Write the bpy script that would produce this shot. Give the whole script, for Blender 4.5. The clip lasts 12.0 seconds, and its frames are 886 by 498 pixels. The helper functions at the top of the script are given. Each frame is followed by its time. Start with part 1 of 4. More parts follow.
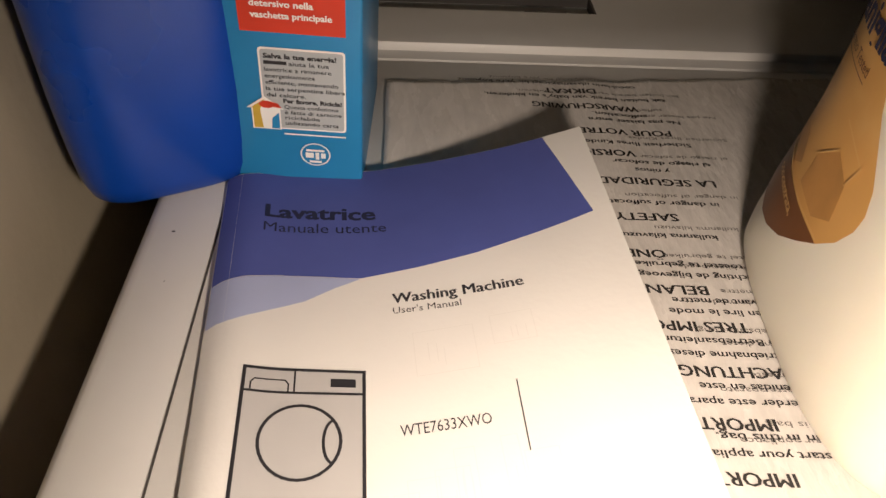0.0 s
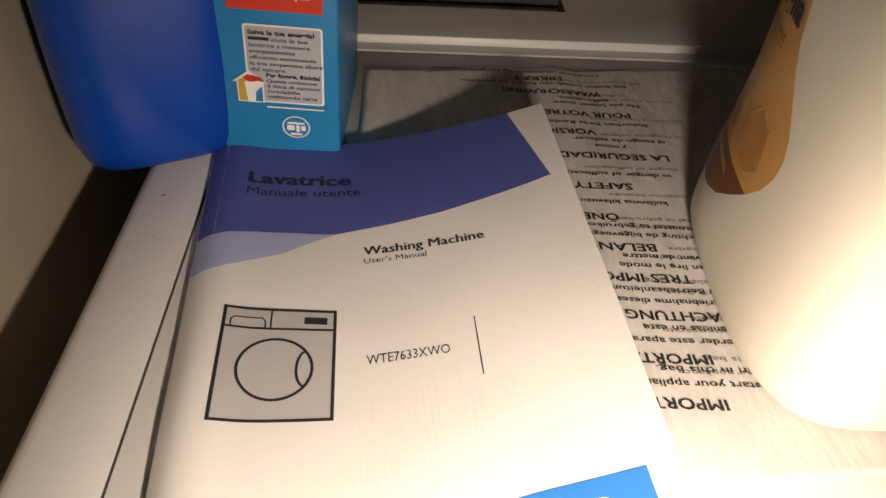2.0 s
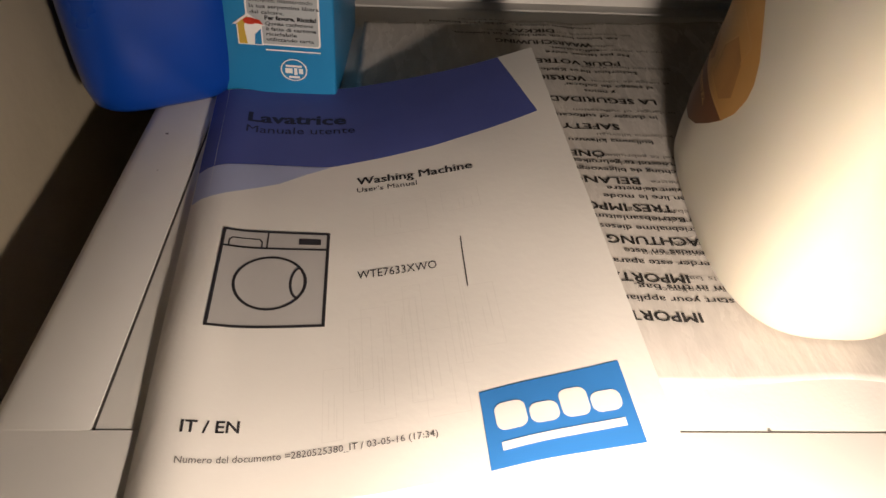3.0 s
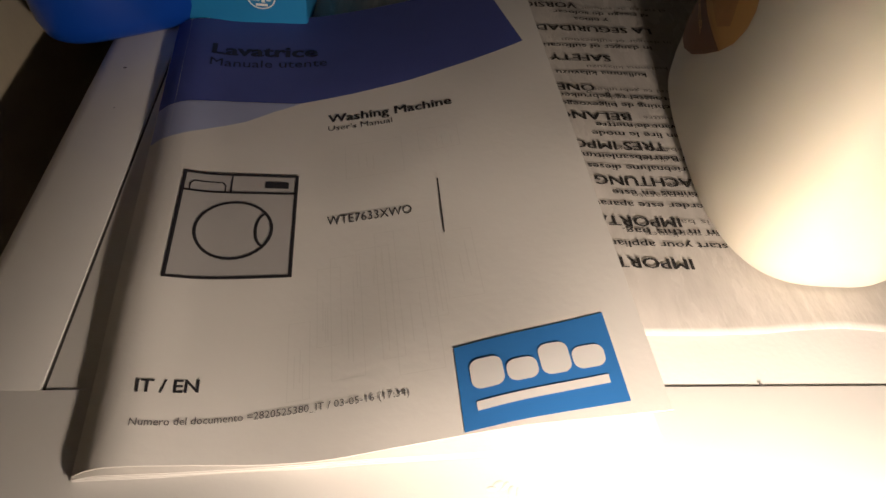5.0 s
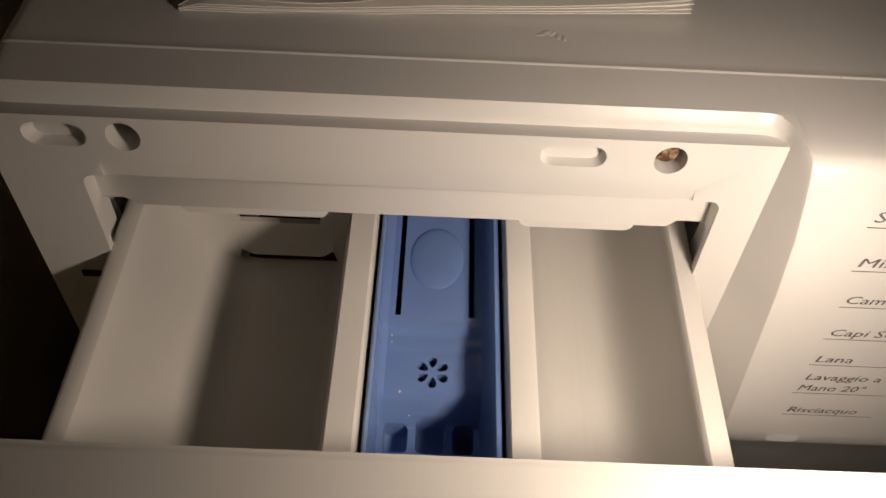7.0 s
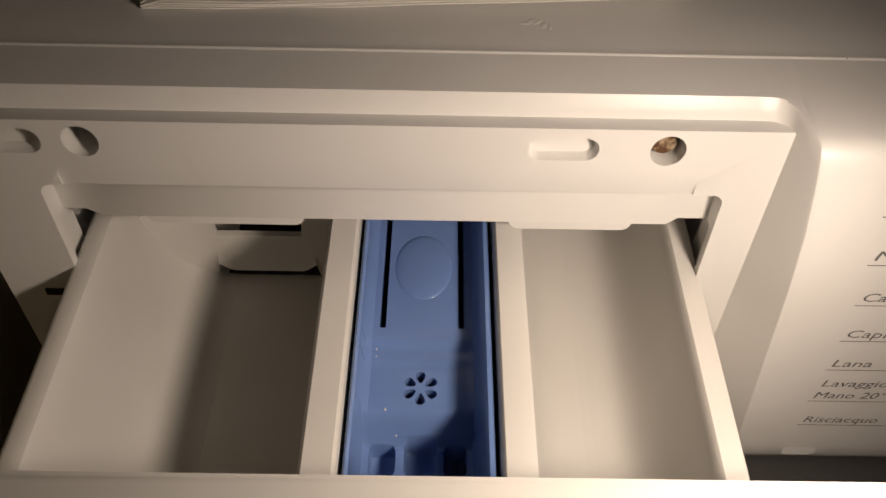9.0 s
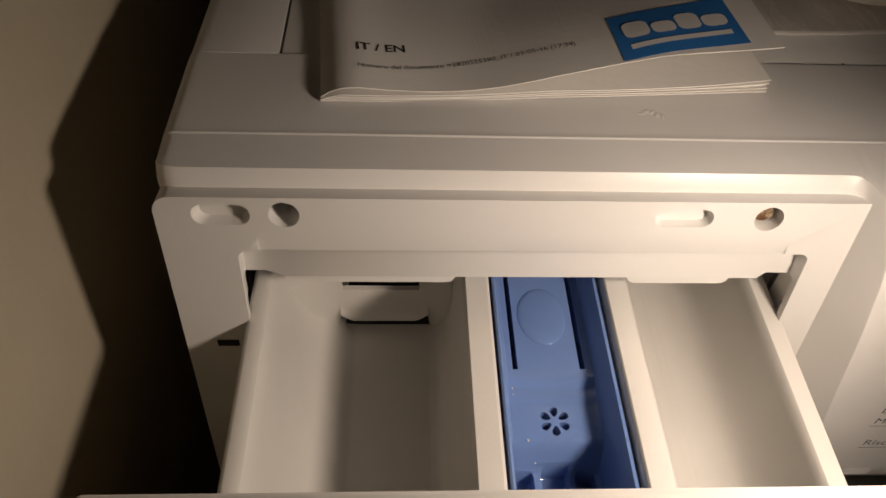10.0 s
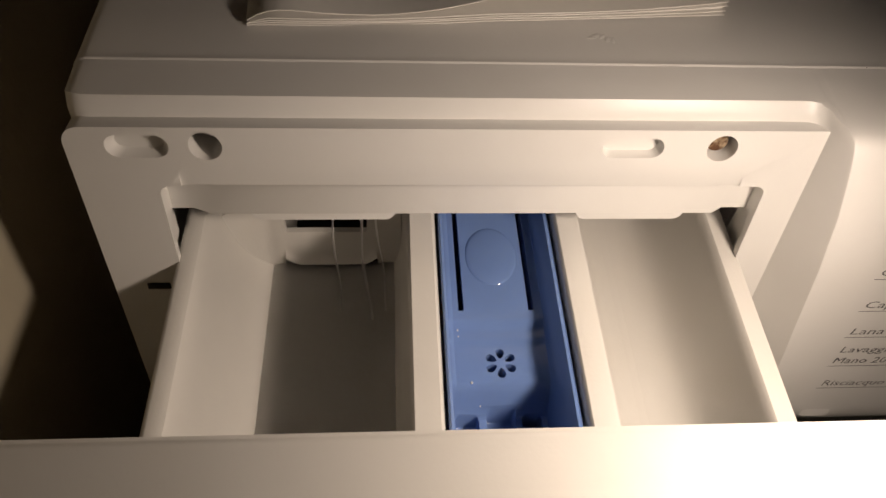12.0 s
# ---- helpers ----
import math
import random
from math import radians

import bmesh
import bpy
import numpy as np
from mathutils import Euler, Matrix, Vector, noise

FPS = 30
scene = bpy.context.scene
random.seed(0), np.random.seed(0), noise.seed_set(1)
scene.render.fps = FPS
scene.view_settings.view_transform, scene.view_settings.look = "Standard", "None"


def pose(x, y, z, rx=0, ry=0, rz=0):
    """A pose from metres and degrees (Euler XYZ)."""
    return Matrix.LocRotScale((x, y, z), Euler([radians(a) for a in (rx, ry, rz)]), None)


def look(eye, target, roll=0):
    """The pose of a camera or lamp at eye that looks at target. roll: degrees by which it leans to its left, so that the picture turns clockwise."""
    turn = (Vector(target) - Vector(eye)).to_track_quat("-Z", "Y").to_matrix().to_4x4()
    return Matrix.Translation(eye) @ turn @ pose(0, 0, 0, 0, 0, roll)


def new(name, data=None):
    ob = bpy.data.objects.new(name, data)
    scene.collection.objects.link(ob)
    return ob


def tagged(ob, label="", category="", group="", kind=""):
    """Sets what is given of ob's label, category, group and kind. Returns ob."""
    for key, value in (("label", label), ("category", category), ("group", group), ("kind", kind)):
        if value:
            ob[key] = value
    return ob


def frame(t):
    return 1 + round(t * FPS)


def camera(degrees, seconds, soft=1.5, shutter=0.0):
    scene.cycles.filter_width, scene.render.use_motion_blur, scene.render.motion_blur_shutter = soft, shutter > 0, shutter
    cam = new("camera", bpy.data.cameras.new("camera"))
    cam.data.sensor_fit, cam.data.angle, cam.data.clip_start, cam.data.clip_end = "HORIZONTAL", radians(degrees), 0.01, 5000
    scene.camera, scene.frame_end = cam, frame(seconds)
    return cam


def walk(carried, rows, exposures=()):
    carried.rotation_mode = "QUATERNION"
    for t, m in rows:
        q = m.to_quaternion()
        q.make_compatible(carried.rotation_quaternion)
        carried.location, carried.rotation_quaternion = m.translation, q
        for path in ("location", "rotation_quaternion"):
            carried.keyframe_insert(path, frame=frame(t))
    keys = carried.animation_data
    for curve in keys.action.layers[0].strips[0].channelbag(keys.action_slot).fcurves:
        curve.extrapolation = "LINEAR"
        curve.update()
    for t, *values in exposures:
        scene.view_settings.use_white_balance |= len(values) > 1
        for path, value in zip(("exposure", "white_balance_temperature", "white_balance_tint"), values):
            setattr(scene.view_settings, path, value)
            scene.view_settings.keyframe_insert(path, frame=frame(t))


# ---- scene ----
cam = camera(62.0, 12.0)
PATH = [
    (0, (0.029, 0.005, 1.037), (0.148, 1.459, -0.331), 4.1),
    (0.5, (0.028, 0.02, 1.036), (0.19, 1.466, -0.336), 5.0),
    (1, (0.027, 0.01, 1.031), (0.213, 1.486, -0.305), 5.9),
    (1.5, (0.035, -0.016, 1.032), (0.207, 1.479, -0.286), 5.7),
    (2, (0.039, -0.03, 1.034), (0.168, 1.47, -0.283), 4.3),
    (2.5, (0.043, -0.044, 1.028), (0.164, 1.452, -0.293), 4.0),
    (3, (0.047, -0.056, 1.024), (0.147, 1.431, -0.31), 3.5),
    (4.8, (0.049, -0.029, 1.018), (0.164, 1.308, -0.465), 4.2),
    (5, (0.054, -0.042, 1.016), (0.17, 1.318, -0.446), 3.9),
    (5.5, (0.064, -0.074, 1.005), (0.157, 1.231, -0.507), 3.4),
    (6, (0.052, -0.094, 0.997), (0.092, 1.185, -0.54), 2.5),
    (6.5, (0.052, -0.116, 0.974), (0.129, 1.021, -0.669), 6.0),
    (6.8, (0.049, -0.127, 0.972), (0.096, 1.01, -0.672), 4.7),
    (7, (0.05, -0.134, 0.974), (0.07, 1.036, -0.648), 3.2),
    (7.2, (0.054, -0.139, 0.98), (0.068, 1.033, -0.641), 2.3),
    (8.8, (0.06, -0.137, 0.955), (0.107, 1.118, -0.601), 2.5),
    (9, (0.055, -0.13, 0.959), (0.068, 1.096, -0.621), 1.4),
    (9.5, (0.028, -0.148, 0.974), (0.074, 1.084, -0.6), 2.7),
    (10, (0.0, -0.149, 0.988), (0.111, 1.166, -0.515), 4.0),
    (10.2, (-0.003, -0.144, 0.987), (0.167, 1.157, -0.522), 5.5),
    (10.5, (0.009, -0.146, 0.987), (0.151, 1.123, -0.552), 4.3),
    (11, (0.012, -0.149, 0.982), (0.146, 1.132, -0.548), 4.2),
    (11.5, (0.009, -0.142, 0.975), (0.157, 1.107, -0.58), 5.3),
    (12, (0.016, -0.147, 0.975), (0.158, 1.079, -0.599), 4.9),
]
walk(cam, [(t, look(eye, target, roll)) for t, eye, target, roll in PATH],
     exposures=[(0.0, -0.05), (0.5, 0.04), (1.0, 0.24), (1.5, 0.27), (2.0, 0.36), (2.5, 0.43), (3.2, 0.5), (5.0, 0.72), (5.5, -0.2), (6.0, -0.85), (6.5, -1.4), (7.2, -1.56), (9.0, -1.55), (9.5, -1.48), (10.0, -1.33), (10.5, -1.42), (11.5, -1.28), (12.0, -1.34)])

# ---- light: one hand torch held to the right, in a dark laundry corner ----
WARM = (1.0, 0.812, 0.665)
GLOW, HOOD = 500.0, 0.0130
# where the torch's lens is, and what it points at
TORCH = [
    (0.0, (0.080, -0.018, 0.975), (0.088, 0.105, 0.835)),
    (1.0, (0.080, -0.026, 0.972), (0.090, 0.090, 0.835)),
    (1.5, (0.086, -0.042, 0.962), (0.092, 0.060, 0.835)),
    (2.5, (0.102, -0.076, 0.932), (0.100, 0.012, 0.830)),
    (3.2, (0.115, -0.086, 0.922), (0.112, 0.000, 0.828)),
    (5.0, (0.140, -0.098, 0.914), (0.134, -0.030, 0.815)),
    (5.5, (0.146, -0.103, 0.910), (0.124, -0.024, 0.800)),
    (6.0, (0.153, -0.106, 0.903), (0.118, -0.028, 0.785)),
    (6.5, (0.155, -0.108, 0.897), (0.108, -0.030, 0.775)),
    (7.2, (0.155, -0.108, 0.897), (0.098, -0.032, 0.775)),
    (8.8, (0.154, -0.104, 0.900), (0.075, -0.036, 0.775)),
    (9.5, (0.150, -0.102, 0.904), (0.055, -0.034, 0.775)),
    (10.2, (0.147, -0.100, 0.907), (0.042, -0.032, 0.775)),
    (11.0, (0.147, -0.100, 0.906), (0.052, -0.042, 0.775)),
    (12.0, (0.147, -0.100, 0.904), (0.062, -0.050, 0.775)),
]
world = bpy.data.worlds.new("world")
scene.world = world
world.use_nodes = True
world.node_tree.nodes["Background"].inputs["Color"].default_value = (0.9, 0.75, 0.55, 1)
world.node_tree.nodes["Background"].inputs["Strength"].default_value = 0.0

TOP = 0.840      # rim of the machine's top
PANEL = 0.8394   # recessed lid panel
LEFT = -0.0735   # left flank of the machine
RIGHT = LEFT + 0.60
SEAM = 0.069     # front edge of the recessed lid panel


# ---- materials ----
def mat(name, color, rough=0.5, metal=0.0, grain=0.03, scale=60.0, bump=0.05, bump_scale=400.0, stain=0.0, stain_scale=9.0,
        stain_color=None, coat=0.0, alpha=1.0, transmission=0.0, subsurface=0.0, ior=1.45, stretch=(1, 1, 1)):
    m = bpy.data.materials.new(name)
    m.use_nodes = True
    nt = m.node_tree
    b = nt.nodes["Principled BSDF"]
    b.inputs["Roughness"].default_value, b.inputs["Metallic"].default_value = rough, metal
    b.inputs["Coat Weight"].default_value, b.inputs["Alpha"].default_value = coat, alpha
    b.inputs["Transmission Weight"].default_value, b.inputs["IOR"].default_value = transmission, ior
    b.inputs["Subsurface Weight"].default_value = subsurface
    if subsurface:
        b.inputs["Subsurface Radius"].default_value, b.inputs["Subsurface Scale"].default_value = (1.0, 0.8, 0.5), 0.008
    tex = nt.nodes.new("ShaderNodeTexCoord")
    mp = nt.nodes.new("ShaderNodeMapping")
    mp.inputs["Scale"].default_value = stretch
    nt.links.new(tex.outputs["Object"], mp.inputs["Vector"])
    fine = nt.nodes.new("ShaderNodeTexNoise")
    fine.inputs["Scale"].default_value, fine.inputs["Detail"].default_value = scale, 6
    nt.links.new(mp.outputs["Vector"], fine.inputs["Vector"])
    dark = tuple(max(0.0, c * (1 - 2 * grain)) for c in color) + (1,)
    light = tuple(min(1.0, c * (1 + grain)) for c in color) + (1,)
    mix = nt.nodes.new("ShaderNodeMix")
    mix.data_type = "RGBA"
    mix.inputs[6].default_value, mix.inputs[7].default_value = dark, light
    nt.links.new(fine.outputs["Fac"], mix.inputs[0])
    out = mix.outputs[2]
    if stain:
        blot = nt.nodes.new("ShaderNodeTexNoise")
        blot.inputs["Scale"].default_value, blot.inputs["Detail"].default_value = stain_scale, 4
        nt.links.new(mp.outputs["Vector"], blot.inputs["Vector"])
        ramp = nt.nodes.new("ShaderNodeMapRange")
        ramp.inputs[1].default_value, ramp.inputs[2].default_value, ramp.inputs[4].default_value = 0.52, 0.75, stain
        nt.links.new(blot.outputs["Fac"], ramp.inputs[0])
        over = nt.nodes.new("ShaderNodeMix")
        over.data_type = "RGBA"
        nt.links.new(ramp.outputs[0], over.inputs[0])
        nt.links.new(out, over.inputs[6])
        over.inputs[7].default_value = (stain_color or tuple(c * 0.5 for c in color)) + (1,)
        out = over.outputs[2]
        rr = nt.nodes.new("ShaderNodeMapRange")
        rr.inputs[3].default_value, rr.inputs[4].default_value = max(0.02, rough - 0.06), min(1.0, rough + 0.1)
        nt.links.new(blot.outputs["Fac"], rr.inputs[0])
        nt.links.new(rr.outputs[0], b.inputs["Roughness"])
    nt.links.new(out, b.inputs["Base Color"])
    if bump:
        bn = nt.nodes.new("ShaderNodeTexNoise")
        bn.inputs["Scale"].default_value, bn.inputs["Detail"].default_value = bump_scale, 3
        nt.links.new(mp.outputs["Vector"], bn.inputs["Vector"])
        bu = nt.nodes.new("ShaderNodeBump")
        bu.inputs["Strength"].default_value, bu.inputs["Distance"].default_value = bump, 0.001
        nt.links.new(bn.outputs["Fac"], bu.inputs["Height"])
        nt.links.new(bu.outputs["Normal"], b.inputs["Normal"])
    return m


M_SHELL = mat("white_moulded_plastic", (0.68, 0.67, 0.645), 0.36, grain=0.02, stain=0.12, stain_color=(0.55, 0.51, 0.44), stain_scale=25, bump=0.025, bump_scale=900)
M_LID = mat("white_lid_laminate", (0.66, 0.65, 0.625), 0.40, grain=0.02, stain=0.15, stain_color=(0.54, 0.5, 0.43), stain_scale=14, bump=0.08, bump_scale=700)
M_DRAWER = mat("ivory_drawer_plastic", (0.60, 0.585, 0.55), 0.33, grain=0.03, stain=0.25, stain_color=(0.50, 0.46, 0.39), stain_scale=30, bump=0.05, bump_scale=800)
M_CABINET = mat("white_enamelled_steel", (0.75, 0.74, 0.72), 0.35, bump=0.02)
M_BLUE = mat("translucent_blue_plastic", (0.14, 0.225, 0.46), 0.10, grain=0.05, stain=0.2, stain_color=(0.12, 0.19, 0.40), stain_scale=40, bump=0.03, bump_scale=500, subsurface=0.15)
# Whitish and only partly clear: the drops' glint is put into the colour.
M_DROP = mat("glint_white_droplet", (0.80, 0.80, 0.79), 0.03, grain=0, bump=0, transmission=0.35, ior=1.33, coat=1.0)
# Flat black that stands in for the shade inside openings and slots.
M_HOLESHADE = mat("flat_black_shade", (0.015, 0.013, 0.012), 0.8, bump=0)
M_RUST = mat("rusty_screw", (0.11, 0.05, 0.02), 0.6, metal=0.2, grain=0.45, scale=500, stain=0.9, stain_color=(0.45, 0.36, 0.24), stain_scale=420, bump=0.6, bump_scale=700)
M_SEAM = mat("dark_seam", (0.06, 0.055, 0.05), 0.8, bump=0)
M_PRINT = mat("grey_print", (0.13, 0.125, 0.125), 0.6, bump=0)
M_PAPER = mat("white_offset_paper", (0.78, 0.76, 0.72), 0.75, grain=0.02, scale=40, stain=0.06, stain_color=(0.68, 0.64, 0.58), stain_scale=18, bump=0.1, bump_scale=300)
M_GHOST = mat("show_through_print", (0.735, 0.715, 0.675), 0.75, grain=0.02, scale=40, bump=0.1, bump_scale=300)
M_INK = mat("black_ink", (0.025, 0.024, 0.028), 0.6, bump=0)
M_INKGREY = mat("grey_picture_ink", (0.47, 0.46, 0.45), 0.7, bump=0)
M_COVERBLUE = mat("cover_blue_ink", (0.085, 0.11, 0.37), 0.6, grain=0.06, stain=0.15, stain_color=(0.13, 0.13, 0.42), stain_scale=16, bump=0.05)
M_COVERPALE = mat("cover_pale_blue_ink", (0.42, 0.47, 0.68), 0.65, bump=0.05)
M_NAVYINK = mat("navy_ink", (0.02, 0.022, 0.06), 0.6, bump=0)
M_LOGO = mat("logo_blue_ink", (0.035, 0.20, 0.56), 0.55, grain=0.04, bump=0.05)
M_WHITEINK = mat("white_ink", (0.80, 0.79, 0.77), 0.65, bump=0)
M_BAG = mat("thin_polythene_film", (0.70, 0.665, 0.625), 0.25, grain=0.10, scale=90, stain=0.42, stain_color=(0.46, 0.43, 0.39), stain_scale=42, bump=0.5, bump_scale=120, stretch=(2.6, 0.8, 1))
M_BAGINK = mat("black_film_print", (0.03, 0.028, 0.028), 0.5, bump=0)
M_FADED = mat("faded_film_print", (0.20, 0.185, 0.17), 0.4, bump=0)
M_BOTTLE = mat("deep_blue_polyethylene", (0.004, 0.052, 0.36), 0.27, grain=0.06, stain=0.1, stain_scale=12, bump=0.05, bump_scale=500)
M_BOTTLECAP = mat("dark_blue_cap", (0.01, 0.03, 0.16), 0.4)
M_CREAM = mat("cream_polyethylene", (0.78, 0.74, 0.62), 0.36, grain=0.02, stain=0.05, stain_scale=10, bump=0.03, bump_scale=500, subsurface=0.35)
M_LABEL = mat("amber_label_print", (0.62, 0.34, 0.10), 0.35, grain=0.10, scale=26, stain=0.5, stain_color=(0.78, 0.57, 0.27), stain_scale=20, bump=0.02)
M_LABELBROWN = mat("brown_label_print", (0.17, 0.062, 0.018), 0.35, grain=0.15, scale=40, bump=0)
M_LABELAMBER = mat("caramel_label_print", (0.50, 0.25, 0.07), 0.35, grain=0.2, scale=60, stain=0.4, stain_color=(0.55, 0.28, 0.08), stain_scale=50, bump=0)
M_LABELPALE = mat("pale_label_print", (0.63, 0.37, 0.125), 0.35, bump=0)
M_BOX = mat("cyan_blue_carton", (0.02, 0.21, 0.46), 0.33, grain=0.05, stain=0.15, stain_color=(0.02, 0.27, 0.50), stain_scale=18, bump=0.06, bump_scale=300)
M_BOXRED = mat("red_carton_print", (0.58, 0.045, 0.02), 0.35, grain=0.04, bump=0)
M_BOXGREY = mat("silver_carton_print", (0.40, 0.43, 0.45), 0.4, grain=0.05, bump=0)
M_YELLOW = mat("mustard_print", (0.52, 0.36, 0.05), 0.5, bump=0)
M_WALL = mat("cream_painted_plaster", (0.44, 0.39, 0.29), 0.8, grain=0.05, scale=25, stain=0.2, stain_color=(0.24, 0.20, 0.14), stain_scale=5, bump=0.3, bump_scale=160)
M_FLOOR = mat("brown_floor_tile", (0.22, 0.17, 0.12), 0.5, grain=0.15, scale=12)
M_CEIL = mat("white_ceiling_paint", (0.7, 0.68, 0.64), 0.9)
M_WATER = mat("clear_water", (0.97, 0.98, 0.98), 0.30, grain=0, bump=0.25, bump_scale=150, transmission=1.0, ior=1.33)


M_GLOW = bpy.data.materials.new("torch_glow")
M_GLOW.use_nodes = True
M_GLOW.node_tree.nodes["Principled BSDF"].inputs["Base Color"].default_value = (0, 0, 0, 1)
M_GLOW.node_tree.nodes["Principled BSDF"].inputs["Emission Color"].default_value = (*WARM, 1)
M_GLOW.node_tree.nodes["Principled BSDF"].inputs["Emission Strength"].default_value = GLOW


# ---- mesh helpers ----
def part(name, bm, material, parent=None, label="", smooth=True, angle=35):
    bmesh.ops.recalc_face_normals(bm, faces=bm.faces)
    me = bpy.data.meshes.new(name)
    bm.to_mesh(me)
    bm.free()
    me.materials.append(material)
    ob = new(name, me)
    if smooth:
        for p in me.polygons:
            p.use_smooth = True
        me.set_sharp_from_angle(angle=radians(angle))
    if parent:
        ob.parent = parent
    if label:
        ob["label"] = label
    return ob


def empty(name, at, label, category, group="", kind=""):
    ob = new(name)
    ob.location = at
    return tagged(ob, label, category, group, kind)


def box(bm, x0, x1, y0, y1, z0, z1, bevel=0.0, seg=2):
    r = bmesh.ops.create_cube(bm, size=1, matrix=Matrix.Translation(((x0 + x1) / 2, (y0 + y1) / 2, (z0 + z1) / 2)) @ Matrix.Diagonal((x1 - x0, y1 - y0, z1 - z0, 1)))
    if bevel:
        edges = list({e for v in r["verts"] for e in v.link_edges})
        bmesh.ops.bevel(bm, geom=edges, offset=bevel, segments=seg, affect="EDGES", profile=0.5)
    return bm


def boxed(*a, **k):
    return box(bmesh.new(), *a, **k)


def profile(bm, pts, x0, x1, n=1):
    """A closed outline in (y, z), drawn out from x0 to x1."""
    rings = [[bm.verts.new((x0 + (x1 - x0) * i / n, y, z)) for y, z in pts] for i in range(n + 1)]
    k = len(pts)
    for a, b in zip(rings, rings[1:]):
        for j in range(k):
            bm.faces.new((a[j], a[(j + 1) % k], b[(j + 1) % k], b[j]))
    bm.faces.new(rings[0][::-1])
    bm.faces.new(rings[-1])
    return bm


def prism(bm, outline, y0, y1, scale_back=None):
    """A closed outline in (x, z), drawn out from y0 to y1; scale_back maps the far outline."""
    a = [bm.verts.new((x, y0, z)) for x, z in outline]
    b = [bm.verts.new((*(scale_back(x, z) if scale_back else (x, z)),)[:1] + (y1,) + (*(scale_back(x, z) if scale_back else (x, z)),)[1:]) for x, z in outline]
    k = len(outline)
    for j in range(k):
        bm.faces.new((a[j], a[(j + 1) % k], b[(j + 1) % k], b[j]))
    bm.faces.new(a[::-1])
    bm.faces.new(b)
    return bm


def rounded(x0, x1, z0, z1, r, n=6):
    out = []
    for cx, cz, s in ((x1 - r, z1 - r, 0), (x0 + r, z1 - r, 90), (x0 + r, z0 + r, 180), (x1 - r, z0 + r, 270)):
        for i in range(n + 1):
            t = radians(s + 90 * i / n)
            out.append((cx + r * math.cos(t), cz + r * math.sin(t)))
    return out


def lathe(bm, rings, n=48, centre=(0, 0), turn=0.0, cap=True):
    """Rings of (z, half-width, half-depth, squareness)."""
    loops = []
    for z, a, b, sq in rings:
        loop = []
        for i in range(n):
            t = 2 * math.pi * i / n
            c, s = math.cos(t), math.sin(t)
            e = 2 / sq
            x, y = a * math.copysign(abs(c) ** e, c), b * math.copysign(abs(s) ** e, s)
            loop.append(bm.verts.new((centre[0] + x * math.cos(turn) - y * math.sin(turn), centre[1] + x * math.sin(turn) + y * math.cos(turn), z)))
        loops.append(loop)
    for p, q in zip(loops, loops[1:]):
        for i in range(n):
            bm.faces.new((p[i], p[(i + 1) % n], q[(i + 1) % n], q[i]))
    if cap:
        bm.faces.new(loops[0][::-1])
        bm.faces.new(loops[-1])
    return bm


def cut(ob, cutters):
    """Takes the cutters' shapes out of ob's mesh."""
    for c in cutters:
        m = ob.modifiers.new("cut", "BOOLEAN")
        m.operation, m.object, m.solver = "DIFFERENCE", c, "EXACT"
    dg = bpy.context.evaluated_depsgraph_get()
    dg.update()
    me = bpy.data.meshes.new_from_object(ob.evaluated_get(dg))
    ob.modifiers.clear()
    ob.data = me
    for p in me.polygons:
        p.use_smooth = p.area < 1e-3
    me.set_sharp_from_angle(angle=radians(35))
    for c in cutters:
        bpy.data.objects.remove(c)
    return ob


def letters(text, bold=0.0, shear=0.0):
    """The flat shapes of a line of text, as vertices scaled to width 1, faces, and the height of a capital in those units."""
    cu = bpy.data.curves.new("type", "FONT")
    cu.body, cu.size, cu.resolution_u, cu.offset, cu.shear = text, 1.0, 2, bold, shear
    ob = new("type", cu)
    dg = bpy.context.evaluated_depsgraph_get()
    dg.update()
    me = ob.evaluated_get(dg).to_mesh()
    vs = [(v.co.x, v.co.y) for v in me.vertices]
    fs = [tuple(p.vertices) for p in me.polygons]
    ob.evaluated_get(dg).to_mesh_clear()
    bpy.data.objects.remove(ob)
    x0, x1 = min(v[0] for v in vs), max(v[0] for v in vs)
    w = x1 - x0
    return [((x - x0) / w, y / w) for x, y in vs], fs, 0.70 / w


def lettering(bm, text, width, place, bold=0.0, height=None, shear=0.0):
    """Adds text to bm; place(x, y) maps metres on the line to the surface. height: of a capital."""
    vs, fs, cap = letters(text, bold, shear)
    sy = width if height is None else height / cap
    made = [bm.verts.new(place(x * width, y * sy)) for x, y in vs]
    for f in fs:
        try:
            bm.faces.new([made[i] for i in f])
        except ValueError:
            pass
    return bm


def patch(bm, outline, place, grid=0.004):
    """A flat outline in surface coordinates, cut into small faces and laid on the surface by place()."""
    tmp = bmesh.new()
    tmp.faces.new([tmp.verts.new((x, y, 0)) for x, y in outline])
    xs, ys = [p[0] for p in outline], [p[1] for p in outline]
    for axis, lo, hi in ((0, min(xs), max(xs)), (1, min(ys), max(ys))):
        c = lo + grid
        while c < hi - 1e-5:
            co = [0, 0, 0]
            no = [0, 0, 0]
            co[axis], no[axis] = c, 1
            bmesh.ops.bisect_plane(tmp, geom=tmp.verts[:] + tmp.edges[:] + tmp.faces[:], plane_co=co, plane_no=no)
            c += grid
    tmp.verts.ensure_lookup_table()
    made = {v: bm.verts.new(place(v.co.x, v.co.y)) for v in tmp.verts}
    for f in tmp.faces:
        bm.faces.new([made[v] for v in f.verts])
    tmp.free()
    return bm


def ease(a):
    a = max(0.0, min(1.0, a))
    return a * a * (3 - 2 * a)


